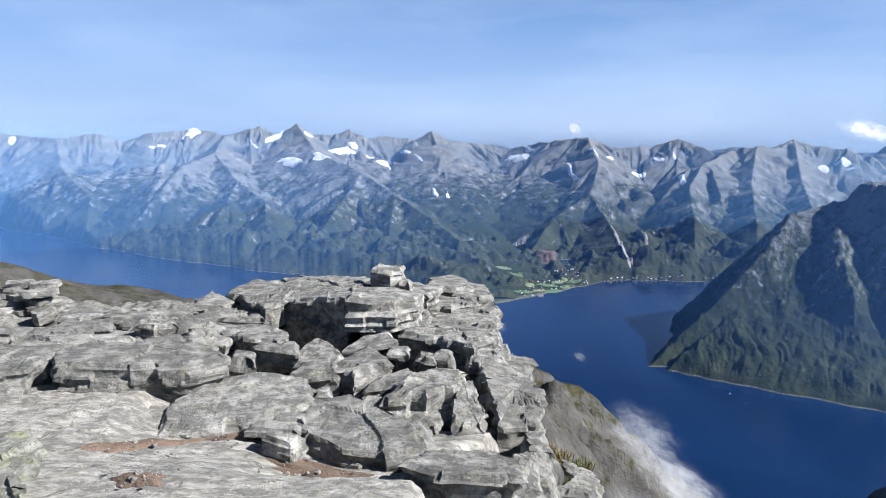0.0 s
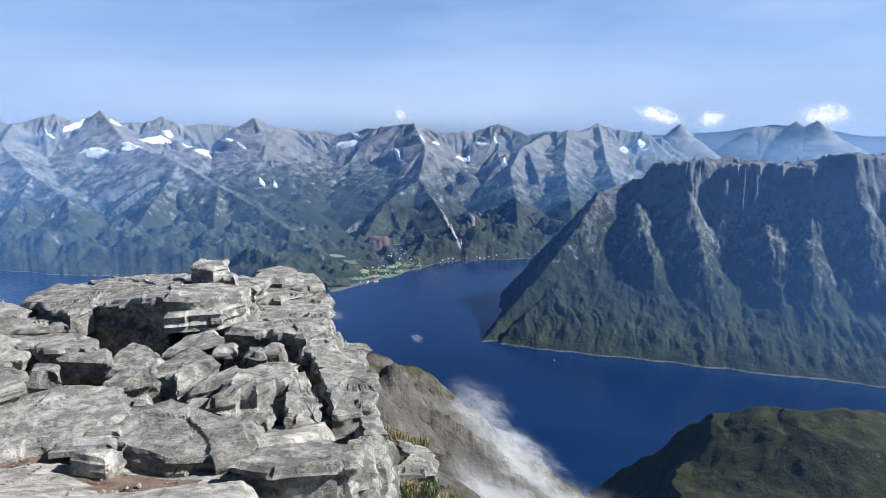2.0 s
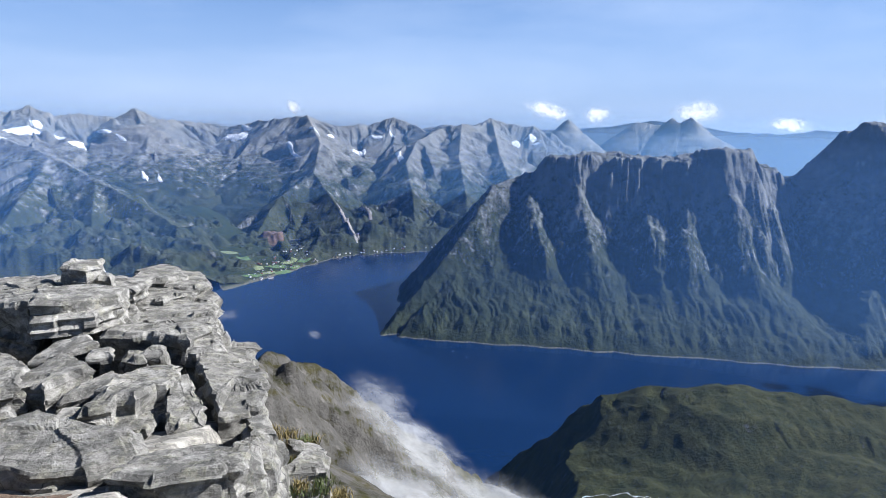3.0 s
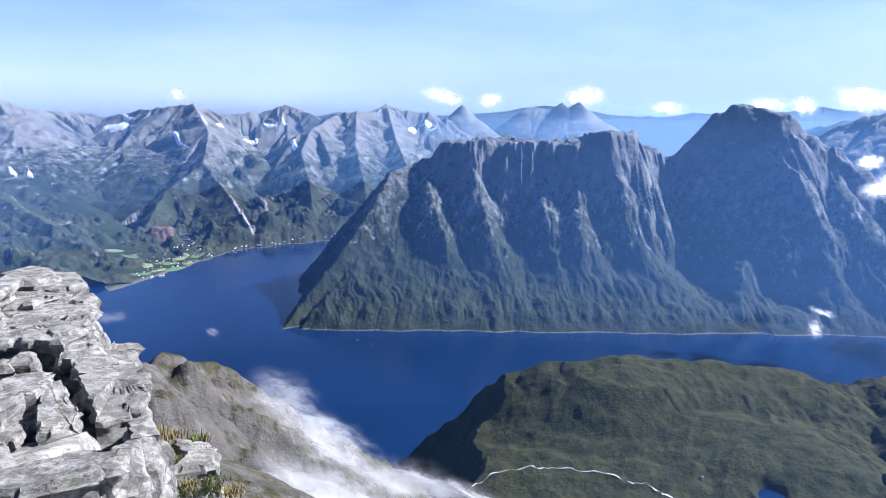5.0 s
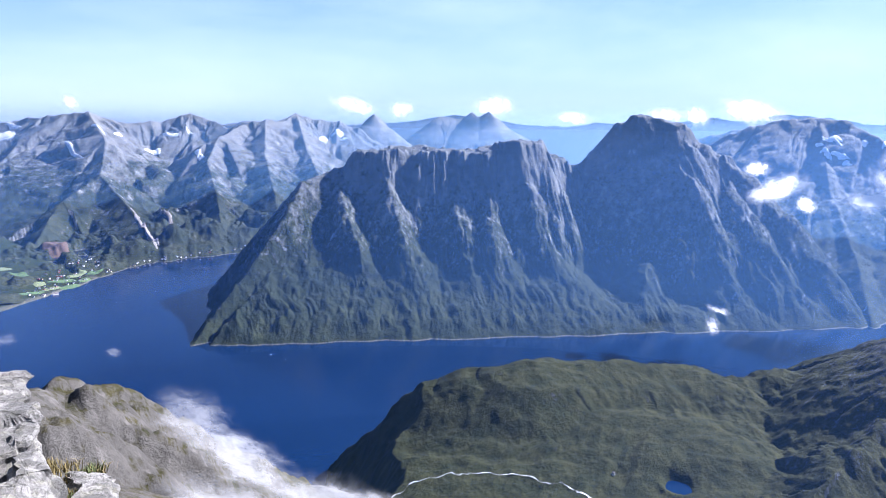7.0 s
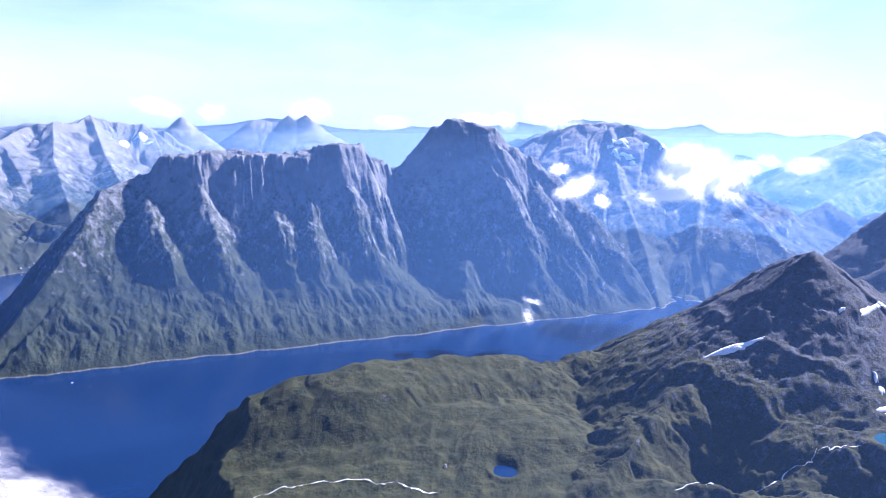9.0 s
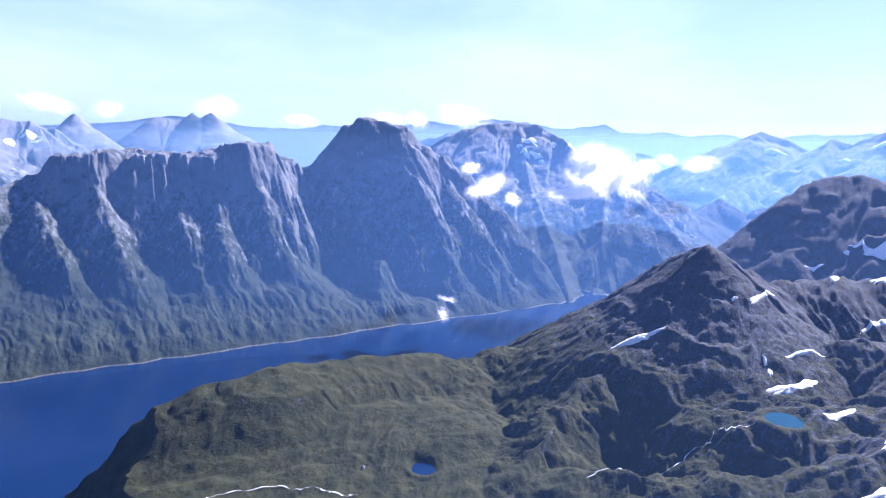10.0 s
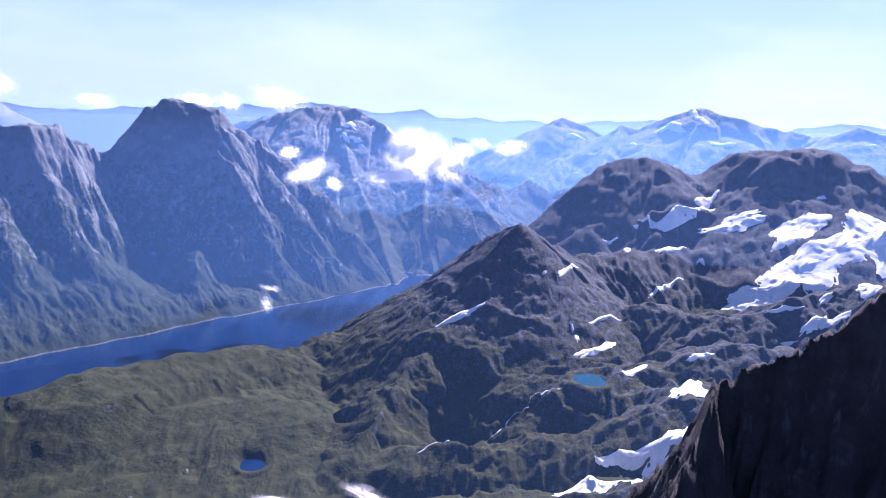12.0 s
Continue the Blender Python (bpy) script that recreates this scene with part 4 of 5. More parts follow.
    for k in range(total - 1):
        faces.append(np.stack([k * n + a, (k + 1) * n + a, (k + 1) * n + b, k * n + b], -1))
    faces = np.concatenate(faces).tolist()
    faces += [(i, (i + 1) % n, n * total) for i in range(n)]
    base = (total - 1) * n
    faces += [(base + (i + 1) % n, base + i, n * total + 1) for i in range(n)]
    origin = np.array([mid[0], mid[1], mid[2] - thick])
    me = bpy.data.meshes.new(name)
    me.from_pydata((co - origin).tolist(), [], faces)
    me.materials.append(material)
    ob = smooth_rock(new(name, me))
    ob.location = origin
    return tagged(ob, label, "rock", "blocks of the crag")


crag_block("slab", "flat pale grey slab lying level with the summit floor", SLAB_ROCK, 0.07, [(-2.82, 3.60, -0.28), (-2.30, 3.60, -0.26), (-2.02, 3.75, -0.24), (-1.81, 4.07, -0.23), (-1.71, 4.28, -0.22), (-2.44, 4.34, -0.22), (-3.28, 4.23, -0.24)])
crag_block("slab", "flat pale slab with a broken rim beside soil", PALE_CRAG, 0.14, [(-1.73, 3.85, -0.21), (-1.36, 4.00, -0.20), (-1.12, 4.07, -0.19), (-0.83, 4.28, -0.18), (-1.00, 4.82, -0.18), (-1.40, 4.94, -0.18), (-1.62, 4.82, -0.18), (-1.85, 4.33, -0.19)])
crag_block("slab", "thick lichen-covered slab with a dark undercut front", CRAG, 0.22, [(-0.86, 3.87, -0.21), (-0.58, 3.66, -0.21), (-0.30, 3.57, -0.22), (-0.03, 3.70, -0.20), (-0.07, 3.96, -0.19), (-0.30, 4.23, -0.20), (-0.64, 4.55, -0.21), (-0.87, 4.44, -0.21), (-0.90, 4.12, -0.21)])
crag_block("slab", "long weathered grey slab with a broken front face", CRAG, 0.27, [(-2.59, 4.28, 0.05), (-2.11, 4.33, 0.03), (-1.76, 4.44, 0.03), (-1.57, 4.65, 0.03), (-1.71, 4.92, 0.02), (-2.74, 4.94, 0.01), (-2.85, 4.65, 0.02)])
crag_block("slab", "flat lichen-covered grey slab", CRAG, 0.26, [(-3.18, 4.12, 0.01), (-2.77, 4.28, 0.02), (-2.81, 4.44, 0.03), (-2.74, 4.87, 0.02), (-3.61, 4.71, 0.00)])
crag_block("plate", "small flat plate lying at the edge of bare soil", PALE_CRAG, 0.05, [(-1.21, 3.87, -0.18), (-0.86, 3.85, -0.18), (-0.88, 3.98, -0.18), (-1.08, 4.04, -0.18), (-1.21, 4.00, -0.19)])
crag_block("stone", "small angular stone under a flat plate", PALE_CRAG, 0.12, [(-1.06, 3.75, -0.17), (-0.85, 3.66, -0.18), (-0.81, 3.79, -0.17), (-1.06, 3.85, -0.18)])
crag_block("plate", "small flat plate beside a thick slab", PALE_CRAG, 0.05, [(-1.08, 4.04, -0.19), (-0.86, 4.02, -0.19), (-0.87, 4.17, -0.20), (-1.08, 4.19, -0.20)])
crag_block("boulder", "pointed grey boulder beside the ledge", CRAG, 0.37, [(-2.93, 7.31, -0.39), (-2.46, 7.45, -0.36), (-2.54, 7.80, -0.34), (-2.82, 8.01, -0.26), (-2.90, 7.73, -0.31)])
crag_block("block", "small angular block of grey rock", CRAG, 0.25, [(-2.77, 6.61, -0.39), (-2.49, 6.61, -0.34), (-2.62, 7.03, -0.36), (-2.88, 7.03, -0.38)])
crag_block("block", "dark-sided grey rock block", CRAG, 0.33, [(-2.47, 6.54, -0.34), (-1.80, 5.84, -0.23), (-1.39, 5.77, -0.22), (-1.50, 6.33, -0.27), (-1.99, 6.68, -0.31), (-2.45, 6.89, -0.36)])
crag_block("block", "weathered grey block of layered rock", CRAG, 0.27, [(-2.60, 7.03, -0.42), (-2.37, 6.96, -0.34), (-1.86, 6.89, -0.33), (-2.05, 7.45, -0.38), (-2.41, 7.66, -0.40), (-2.53, 7.45, -0.40)])
crag_block("block", "small grey rock among larger blocks", CRAG, 0.17, [(-1.75, 5.30, -0.21), (-1.51, 5.24, -0.22), (-1.60, 5.49, -0.22), (-1.79, 5.56, -0.22)])
crag_block("block", "low grey rock beside a dark-sided block", CRAG, 0.22, [(-1.61, 5.63, -0.20), (-1.22, 5.49, -0.20), (-1.32, 5.91, -0.25), (-1.60, 6.05, -0.27)])
crag_block("ledge", "thick flat ledge plate with dark underside", CRAG, 0.28, [(-2.61, 8.01, -0.31), (-1.95, 7.17, -0.24), (-1.75, 7.31, -0.20), (-1.79, 7.87, -0.21), (-1.62, 8.43, -0.24), (-1.40, 8.85, -0.26), (-2.55, 8.85, -0.32), (-2.66, 8.43, -0.32)])
crag_block("ledge", "massive rock ledge with a shadowed front", CRAG, None, [(-1.76, 7.38, -0.23), (-1.37, 7.10, -0.14), (-1.01, 6.82, -0.06), (-0.90, 7.87, -0.14), (-1.26, 8.99, -0.27), (-2.16, 8.85, -0.27)])
crag_block("plate", "pale flat plate lying on the ledge", PALE_CRAG, 0.13, [(-1.01, 6.75, -0.04), (-0.71, 6.68, -0.05), (-0.28, 6.89, -0.07), (-0.22, 7.24, -0.07), (-0.61, 7.59, -0.09), (-1.10, 7.59, -0.11)])
crag_block("plate", "pale layered rock plate", PALE_CRAG, 0.19, [(-0.98, 6.61, -0.17), (-0.47, 6.61, -0.16), (-0.24, 6.82, -0.16), (-0.23, 7.24, -0.18), (-0.66, 7.45, -0.21), (-1.08, 7.31, -0.21)])
crag_block("ledge", "rough rock ledge under stacked plates", CRAG, None, [(-0.84, 6.82, -0.42), (-0.13, 6.89, -0.35), (-0.07, 7.31, -0.36), (-0.54, 7.59, -0.39), (-0.92, 7.45, -0.39)])
crag_block("ledge", "flat rock ledge carrying a boulder", PALE_CRAG, 0.47, [(-1.22, 7.73, -0.13), (-0.15, 7.59, -0.20), (-0.02, 8.15, -0.23), (-0.47, 8.71, -0.28), (-1.13, 9.13, -0.30), (-2.07, 9.13, -0.31)])
crag_block("boulder", "pale angular boulder perched on the ledge", PALE_CRAG, 0.23, [(-0.86, 7.80, 0.06), (-0.61, 7.66, 0.03), (-0.44, 7.80, 0.03), (-0.47, 8.08, 0.06), (-0.81, 8.15, 0.07)])
crag_block("stone", "small angular stone on the ledge", PALE_CRAG, 0.14, [(-0.54, 7.73, -0.06), (-0.36, 7.66, -0.10), (-0.35, 7.87, -0.07), (-0.49, 7.94, -0.05)])
crag_block("plate", "tilted flat plate of pale stone", PALE_CRAG, 0.07, [(-0.92, 5.98, -0.33), (-0.65, 5.91, -0.27), (-0.41, 5.98, -0.23), (-0.49, 6.33, -0.27), (-0.79, 6.40, -0.32)])
crag_block("plate", "small flat plate of pale stone", PALE_CRAG, 0.08, [(-0.48, 5.63, -0.24), (-0.27, 5.63, -0.25), (-0.30, 5.91, -0.27), (-0.47, 5.91, -0.28)])
crag_block("block", "sharp wedge of grey rock", CRAG, 0.32, [(-1.23, 5.19, -0.31), (-0.87, 5.19, -0.26), (-0.88, 5.63, -0.27), (-1.18, 6.26, -0.31), (-1.25, 6.05, -0.30)])
crag_block("block", "angular broken grey rock block", CRAG, 0.28, [(-0.97, 5.30, -0.28), (-0.68, 5.08, -0.28), (-0.42, 5.35, -0.26), (-0.62, 5.98, -0.32), (-0.88, 5.70, -0.33)])
crag_block("block", "grey rock wedged between larger blocks", CRAG, 0.24, [(-0.61, 4.92, -0.32), (-0.33, 4.98, -0.29), (-0.18, 5.30, -0.30), (-0.28, 5.49, -0.32), (-0.51, 5.19, -0.31)])
crag_block("block", "layered grey rock block above the cliff", CRAG, 0.26, [(-0.43, 4.50, -0.21), (-0.08, 4.50, -0.18), (0.12, 4.75, -0.19), (0.25, 5.42, -0.33), (-0.10, 5.56, -0.35), (-0.28, 4.95, -0.20)])
crag_block("ledge", "big split block below the ledge tip", CRAG, 0.47, [(-0.43, 6.40, -0.31), (-0.00, 6.19, -0.28), (0.31, 5.98, -0.28), (0.58, 6.33, -0.31), (0.62, 7.17, -0.37), (0.12, 7.45, -0.41), (-0.39, 7.31, -0.41)])
crag_block("block", "pale rock block at the drop", PALE_CRAG, 0.46, [(0.25, 5.84, -0.35), (0.60, 5.84, -0.38), (0.65, 6.47, -0.42), (0.37, 6.54, -0.42)])
crag_block("stone", "small block standing in a dark notch", CRAG, 0.27, [(-0.05, 5.84, -0.33), (0.09, 5.77, -0.31), (0.10, 6.05, -0.33), (-0.03, 6.05, -0.32)])
crag_block("stone", "small stone in a dark notch", CRAG, 0.22, [(-0.23, 5.77, -0.33), (-0.06, 5.63, -0.32), (-0.08, 5.98, -0.34), (-0.20, 6.05, -0.35)])
crag_block("plate", "broken plate at the ledge tip", CRAG, 0.24, [(-0.26, 8.57, -0.29), (0.13, 8.43, -0.31), (0.37, 8.71, -0.32), (0.35, 9.41, -0.35), (0.10, 9.69, -0.36), (-0.14, 9.27, -0.33)])
crag_block("plate", "layered rock plate at the ledge tip", CRAG, 0.35, [(-0.30, 7.87, -0.41), (0.12, 7.73, -0.37), (0.48, 8.15, -0.43), (0.53, 8.85, -0.44), (0.06, 8.99, -0.41), (-0.30, 8.43, -0.36)])
crag_block("plate", "overhanging dark rock plate above the drop", CRAG, 0.15, [(0.13, 8.43, -0.37), (0.49, 8.29, -0.39), (0.68, 8.57, -0.41), (0.60, 9.27, -0.41), (0.34, 9.41, -0.40)])
crag_block("plate", "overhanging dark rock tip above the drop", CRAG, 0.23, [(0.22, 8.29, -0.51), (0.59, 8.08, -0.52), (0.74, 8.29, -0.50), (0.66, 8.85, -0.49), (0.37, 8.99, -0.50)])
crag_block("block", "layered rock block under the ledge tip", CRAG, 0.57, [(-0.29, 7.17, -0.41), (0.24, 7.03, -0.41), (0.68, 7.31, -0.44), (0.69, 8.01, -0.50), (0.13, 8.15, -0.49), (-0.29, 7.87, -0.46)])
crag_block("block", "tall grey cliff block beside a crack", CRAG, 1.1, [(0.08, 4.22, -0.33), (0.33, 4.30, -0.34), (0.36, 4.45, -0.30), (0.24, 4.95, -0.22), (0.14, 4.70, -0.23)])
crag_block("monolith", "tall pale cliff block split by a crack", CRAG, 1.5, [(0.40, 4.35, -0.33), (0.66, 4.45, -0.37), (0.81, 4.85, -0.33), (0.83, 5.77, -0.50), (0.34, 5.39, -0.31), (0.39, 4.60, -0.27)])
crag_block("block", "rough grey blocks along the cliff edge", CRAG, 0.99, [(0.36, 5.46, -0.33), (0.82, 5.77, -0.48), (0.93, 6.40, -0.56), (0.74, 6.75, -0.59), (0.39, 6.19, -0.47)])
crag_block("block", "dark-fronted grey block at the cliff edge", CRAG, 0.55, [(-0.20, 3.36, -0.11), (0.04, 3.22, -0.11), (0.41, 3.25, -0.14), (0.51, 3.55, -0.16), (0.31, 3.70, -0.20), (0.08, 3.65, -0.18), (-0.12, 3.62, -0.17)])
crag_block("monolith", "pale rough cliff pillar", CRAG, 1.3, [(0.39, 3.30, -0.16), (0.64, 3.55, -0.34), (0.77, 3.95, -0.36), (0.74, 4.40, -0.36), (0.59, 4.20, -0.33)])
crag_block("block", "rough ledge rock with tufts of grass", CRAG, 0.5, [(0.75, 3.95, -0.60), (1.07, 4.00, -0.67), (1.14, 4.40, -0.73), (0.92, 4.55, -0.69)])
crag_block("block", "angular broken block behind a thick slab", CRAG, 0.32, [(-0.35, 4.44, -0.37), (-0.03, 4.28, -0.35), (0.10, 4.76, -0.36), (-0.25, 4.87, -0.34)])
crag_block("block", "small block of broken grey rock", CRAG, 0.21, [(-0.61, 4.60, -0.33), (-0.32, 4.55, -0.33), (-0.32, 4.82, -0.34), (-0.56, 4.87, -0.34)])
crag_block("stone", "small reddish stone between slabs", PALE_CRAG, 0.07, [(-0.90, 4.60, -0.23), (-0.79, 4.58, -0.22), (-0.80, 4.69, -0.22), (-0.90, 4.71, -0.23)])
crag_block("block", "low grey rock set in the summit floor", CRAG, 0.23, [(-3.63, 7.03, -0.45), (-3.02, 6.61, -0.41), (-2.90, 6.89, -0.40), (-3.26, 7.45, -0.45), (-3.78, 7.45, -0.47)])
crag_block("block", "low broken rock in the summit floor", PALE_CRAG, 0.18, [(-2.86, 5.91, -0.28), (-2.49, 5.91, -0.28), (-2.58, 6.26, -0.31), (-2.97, 6.26, -0.30)])
crag_block("block", "low grey rock beside the cairn", CRAG, 0.25, [(-4.47, 6.61, -0.44), (-4.18, 6.61, -0.43), (-4.31, 7.03, -0.44), (-4.71, 7.17, -0.45)])
crag_block("block", "flat grey rock before the cairn", PALE_CRAG, 0.16, [(-4.06, 5.63, -0.25), (-3.70, 5.84, -0.28), (-3.75, 6.19, -0.30), (-4.24, 6.19, -0.31)])

crag_block("boulder", "low boulder spotted with yellow-green lichen", LICHEN_ROCK, 0.3, [(-2.07, 2.72, 0.06), (-1.84, 2.75, 0.06), (-2.00, 3.10, 0.04), (-2.21, 3.30, 0.04), (-2.45, 3.25, 0.04)])
crag_block("slab", "flat rock in the near floor of the summit", CRAG, 0.12, [(-2.08, 2.72, -0.04), (-1.68, 2.70, -0.04), (-1.74, 2.86, -0.03), (-1.98, 2.95, -0.03), (-2.25, 2.95, -0.04)])
crag_block("slab", "low slab of grey bedrock set in the summit floor", PALE_CRAG, 0.16, [(-3.19, 5.03, -0.01), (-2.93, 4.95, -0.01), (-2.69, 5.05, -0.01), (-2.80, 5.20, -0.01), (-3.04, 5.25, -0.01), (-3.21, 5.16, -0.01)])
crag_block("slab", "low slab of grey bedrock set in the summit floor", PALE_CRAG, 0.16, [(-2.84, 5.12, -0.03), (-2.64, 5.08, -0.03), (-2.48, 5.20, -0.03), (-2.52, 5.31, -0.03), (-2.73, 5.36, -0.03), (-2.87, 5.27, -0.03)])
crag_block("slab", "low slab of grey bedrock set in the summit floor", CRAG, 0.16, [(-3.39, 5.60, -0.07), (-3.11, 5.52, -0.07), (-2.84, 5.57, -0.07), (-2.95, 5.79, -0.07), (-3.22, 5.83, -0.07), (-3.41, 5.74, -0.07)])
crag_block("slab", "low slab of grey bedrock set in the summit floor", CRAG, 0.16, [(-3.48, 5.36, -0.05), (-3.28, 5.34, -0.05), (-3.06, 5.40, -0.05), (-3.17, 5.56, -0.05), (-3.39, 5.60, -0.05), (-3.53, 5.52, -0.05)])
crag_block("slab", "low slab of grey bedrock set in the summit floor", PALE_CRAG, 0.16, [(-2.79, 5.90, -0.12), (-2.61, 5.85, -0.12), (-2.39, 5.94, -0.12), (-2.50, 6.11, -0.12), (-2.70, 6.16, -0.12), (-2.83, 6.07, -0.12)])
crag_block("slab", "low slab of grey bedrock set in the summit floor", PALE_CRAG, 0.16, [(-2.16, 5.16, -0.04), (-2.01, 5.12, -0.04), (-1.89, 5.17, -0.04), (-1.94, 5.35, -0.04), (-2.09, 5.40, -0.04), (-2.19, 5.32, -0.04)])
crag_block("slab", "low slab of grey bedrock set in the summit floor", CRAG, 0.16, [(-3.36, 6.29, -0.16), (-3.06, 6.22, -0.16), (-2.79, 6.28, -0.16), (-2.84, 6.47, -0.16), (-3.13, 6.51, -0.16), (-3.36, 6.42, -0.16)])
crag_block("slab", "low slab of grey bedrock set in the summit floor", PALE_CRAG, 0.16, [(-3.06, 6.48, -0.19), (-2.82, 6.45, -0.19), (-2.50, 6.52, -0.19), (-2.63, 6.68, -0.19), (-2.88, 6.71, -0.19), (-3.07, 6.63, -0.19)])
crag_block("slab", "low slab of grey bedrock set in the summit floor", PALE_CRAG, 0.16, [(-3.78, 6.36, -0.20), (-3.53, 6.30, -0.20), (-3.24, 6.39, -0.20), (-3.37, 6.52, -0.20), (-3.61, 6.56, -0.20), (-3.80, 6.48, -0.20)])
crag_block("slab", "low slab of grey bedrock set in the summit floor", CRAG, 0.16, [(-3.33, 4.79, -0.00), (-3.08, 4.77, -0.00), (-2.87, 4.87, -0.00), (-2.91, 4.98, -0.00), (-3.18, 5.02, -0.00), (-3.37, 4.94, -0.00)])

# smaller broken stones lying in the gaps between the blocks
rnd = random.Random(31)
for k in range(130):
    x, y = rnd.uniform(-1.5, 0.3), rnd.uniform(4.5, 6.3)
    if k % 4 == 0:
        x, y = rnd.uniform(-4.4, -1.6), rnd.uniform(5.2, 7.6)
    w = rnd.choice((rnd.uniform(0.06, 0.16), rnd.uniform(0.1, 0.24)))
    h = w * rnd.uniform(0.35, 0.8)
    z = float(terrace_height(np.array([x]), np.array([y]))[0])
    ob = smooth_rock(part("stone", shaped_rock(w, w * rnd.uniform(0.6, 1.2), h, 500 + k, 0.03, 5), rnd.choice((CRAG, PALE_CRAG))))
    ob.matrix_world = pose(x, y, z + h * rnd.uniform(0.75, 1.1), rnd.uniform(-18, 18), rnd.uniform(-22, 22), rnd.uniform(0, 360))
    tagged(ob, "small broken stone lying between larger blocks", "stone", "stones of the crag")

# ---- small things on the summit ----
def blotch(name, height, x, y, ux, uy, vx, vy, lift, material, seed, rough_edge=0.35, rings=8, spokes=44):
    """A patch with a ragged outline lying on a height field; u and v are its half axes."""
    a = np.linspace(0, 2 * math.pi, spokes, endpoint=False)
    edge = 1 + rough_edge * rough(np.cos(a) * 1.3 + seed * 3.7, np.sin(a) * 1.3 + seed, 4, seed)
    px, py = [x], [y]
    for k in range(1, rings + 1):
        t = k / rings * edge
        px += list(x + t * (np.cos(a) * ux + np.sin(a) * vx))
        py += list(y + t * (np.cos(a) * uy + np.sin(a) * vy))
    px, py = np.array(px), np.array(py)
    fall = np.array([0] + [k for k in range(1, rings + 1) for _ in range(spokes)]) / rings
    pz = height(px, py) + lift * (1.05 - fall ** 3 * 1.4)
    faces = [(0, 1 + i, 1 + (i + 1) % spokes) for i in range(spokes)]
    for k in range(rings - 1):
        b = 1 + k * spokes
        faces += [(b + i, b + spokes + i, b + spokes + (i + 1) % spokes, b + (i + 1) % spokes) for i in range(spokes)]
    me = bpy.data.meshes.new(name)
    me.from_pydata(np.stack([px, py, pz], -1).tolist(), [], faces)
    flip = ux * vy - uy * vx < 0
    if flip:
        me.flip_normals()
    me.polygons.foreach_set("use_smooth", [True] * len(me.polygons))
    me.materials.append(material)
    return new(name, me)


for k, (x, y, ux, uy, vx, vy) in enumerate(((-1.41, 2.94, 0.13, 0.02, -0.03, 0.07), (-0.70, 3.57, 0.34, -0.08, -0.02, 0.17), (-1.25, 4.01, 0.30, 0.08, -0.04, 0.11), (-1.77, 3.65, 0.28, 0.26, -0.04, 0.06))):
    tagged(blotch("soil_patch", terrace_height, x, y, ux, uy, vx, vy, 0.022, SOIL, 5 + k, 0.32, 10, 80), "bare brown gravelly soil in a hollow of the rock", "soil", "soil patches", "stuff")

# loose pebbles on and beside the soil
rnd = random.Random(12)
bm = bmesh.new()
for x, y, spread in ((-1.41, 2.94, 0.13), (-0.70, 3.5, 0.32), (-1.25, 3.98, 0.26), (-1.77, 3.63, 0.28), (0.75, 4.2, 0.3)):
    for _ in range(24):
        px, py, s = x + rnd.gauss(0, spread * 0.6), y + rnd.gauss(0, spread * 0.45), rnd.uniform(0.003, 0.009) * rnd.choice((1, 1, 1, 1.8))
        pz = float(terrace_height(np.array([px]), np.array([py]))[0])
        geo = bmesh.ops.create_icosphere(bm, subdivisions=1, radius=s, matrix=pose(px, py, pz + 0.02 + s * 0.3, rnd.uniform(0, 360), rnd.uniform(0, 360), 0))
        for v in geo["verts"]:
            v.co += Vector((rnd.uniform(-1, 1), rnd.uniform(-1, 1), rnd.uniform(-1, 1))) * s * 0.3
tagged(part("pebbles", bm, PALE_CRAG), "pale pebbles scattered over bare soil", "pebbles", kind="stuff")

# cairn of stacked flat stones
cairn = new("cairn")
cairn.location = (-4.34, 6.95, -0.48)
tagged(cairn, "cairn of stacked flat grey stones on the summit", "cairn")
rnd = random.Random(4)
top, half = 0.0, 0.31
while top < 0.46:
    thick = rnd.uniform(0.035, 0.065)
    count = max(2, round(half * 2 / 0.20))
    for k in range(count * 2):
        w = rnd.uniform(0.14, 0.28)
        bm = shaped_rock(w, rnd.uniform(0.16, 0.26), thick, rnd.randrange(9999), 0.05, 4)
        stone = smooth_rock(part("stone", bm, rnd.choice((PALE_CRAG, CRAG)), cairn))
        a = 2 * math.pi * (k + rnd.uniform(0, 0.5)) / (count * 2)
        stone.matrix_basis = pose(math.cos(a) * half * 0.75, math.sin(a) * half * 0.6 - 0.1, top + thick, rnd.uniform(-4, 4), rnd.uniform(-5, 5), rnd.uniform(0, 360))
    top += thick * 0.93
    half = max(0.13, half - 0.022)
for k in range(2):
    stone = smooth_rock(part("stone", shaped_rock(0.26, 0.2, 0.06, 77 + k, 0.09, 3), PALE_CRAG, cairn))
    stone.matrix_basis = pose(-0.12 + 0.26 * k, -0.1, top + 0.05, 2, -3, 20)


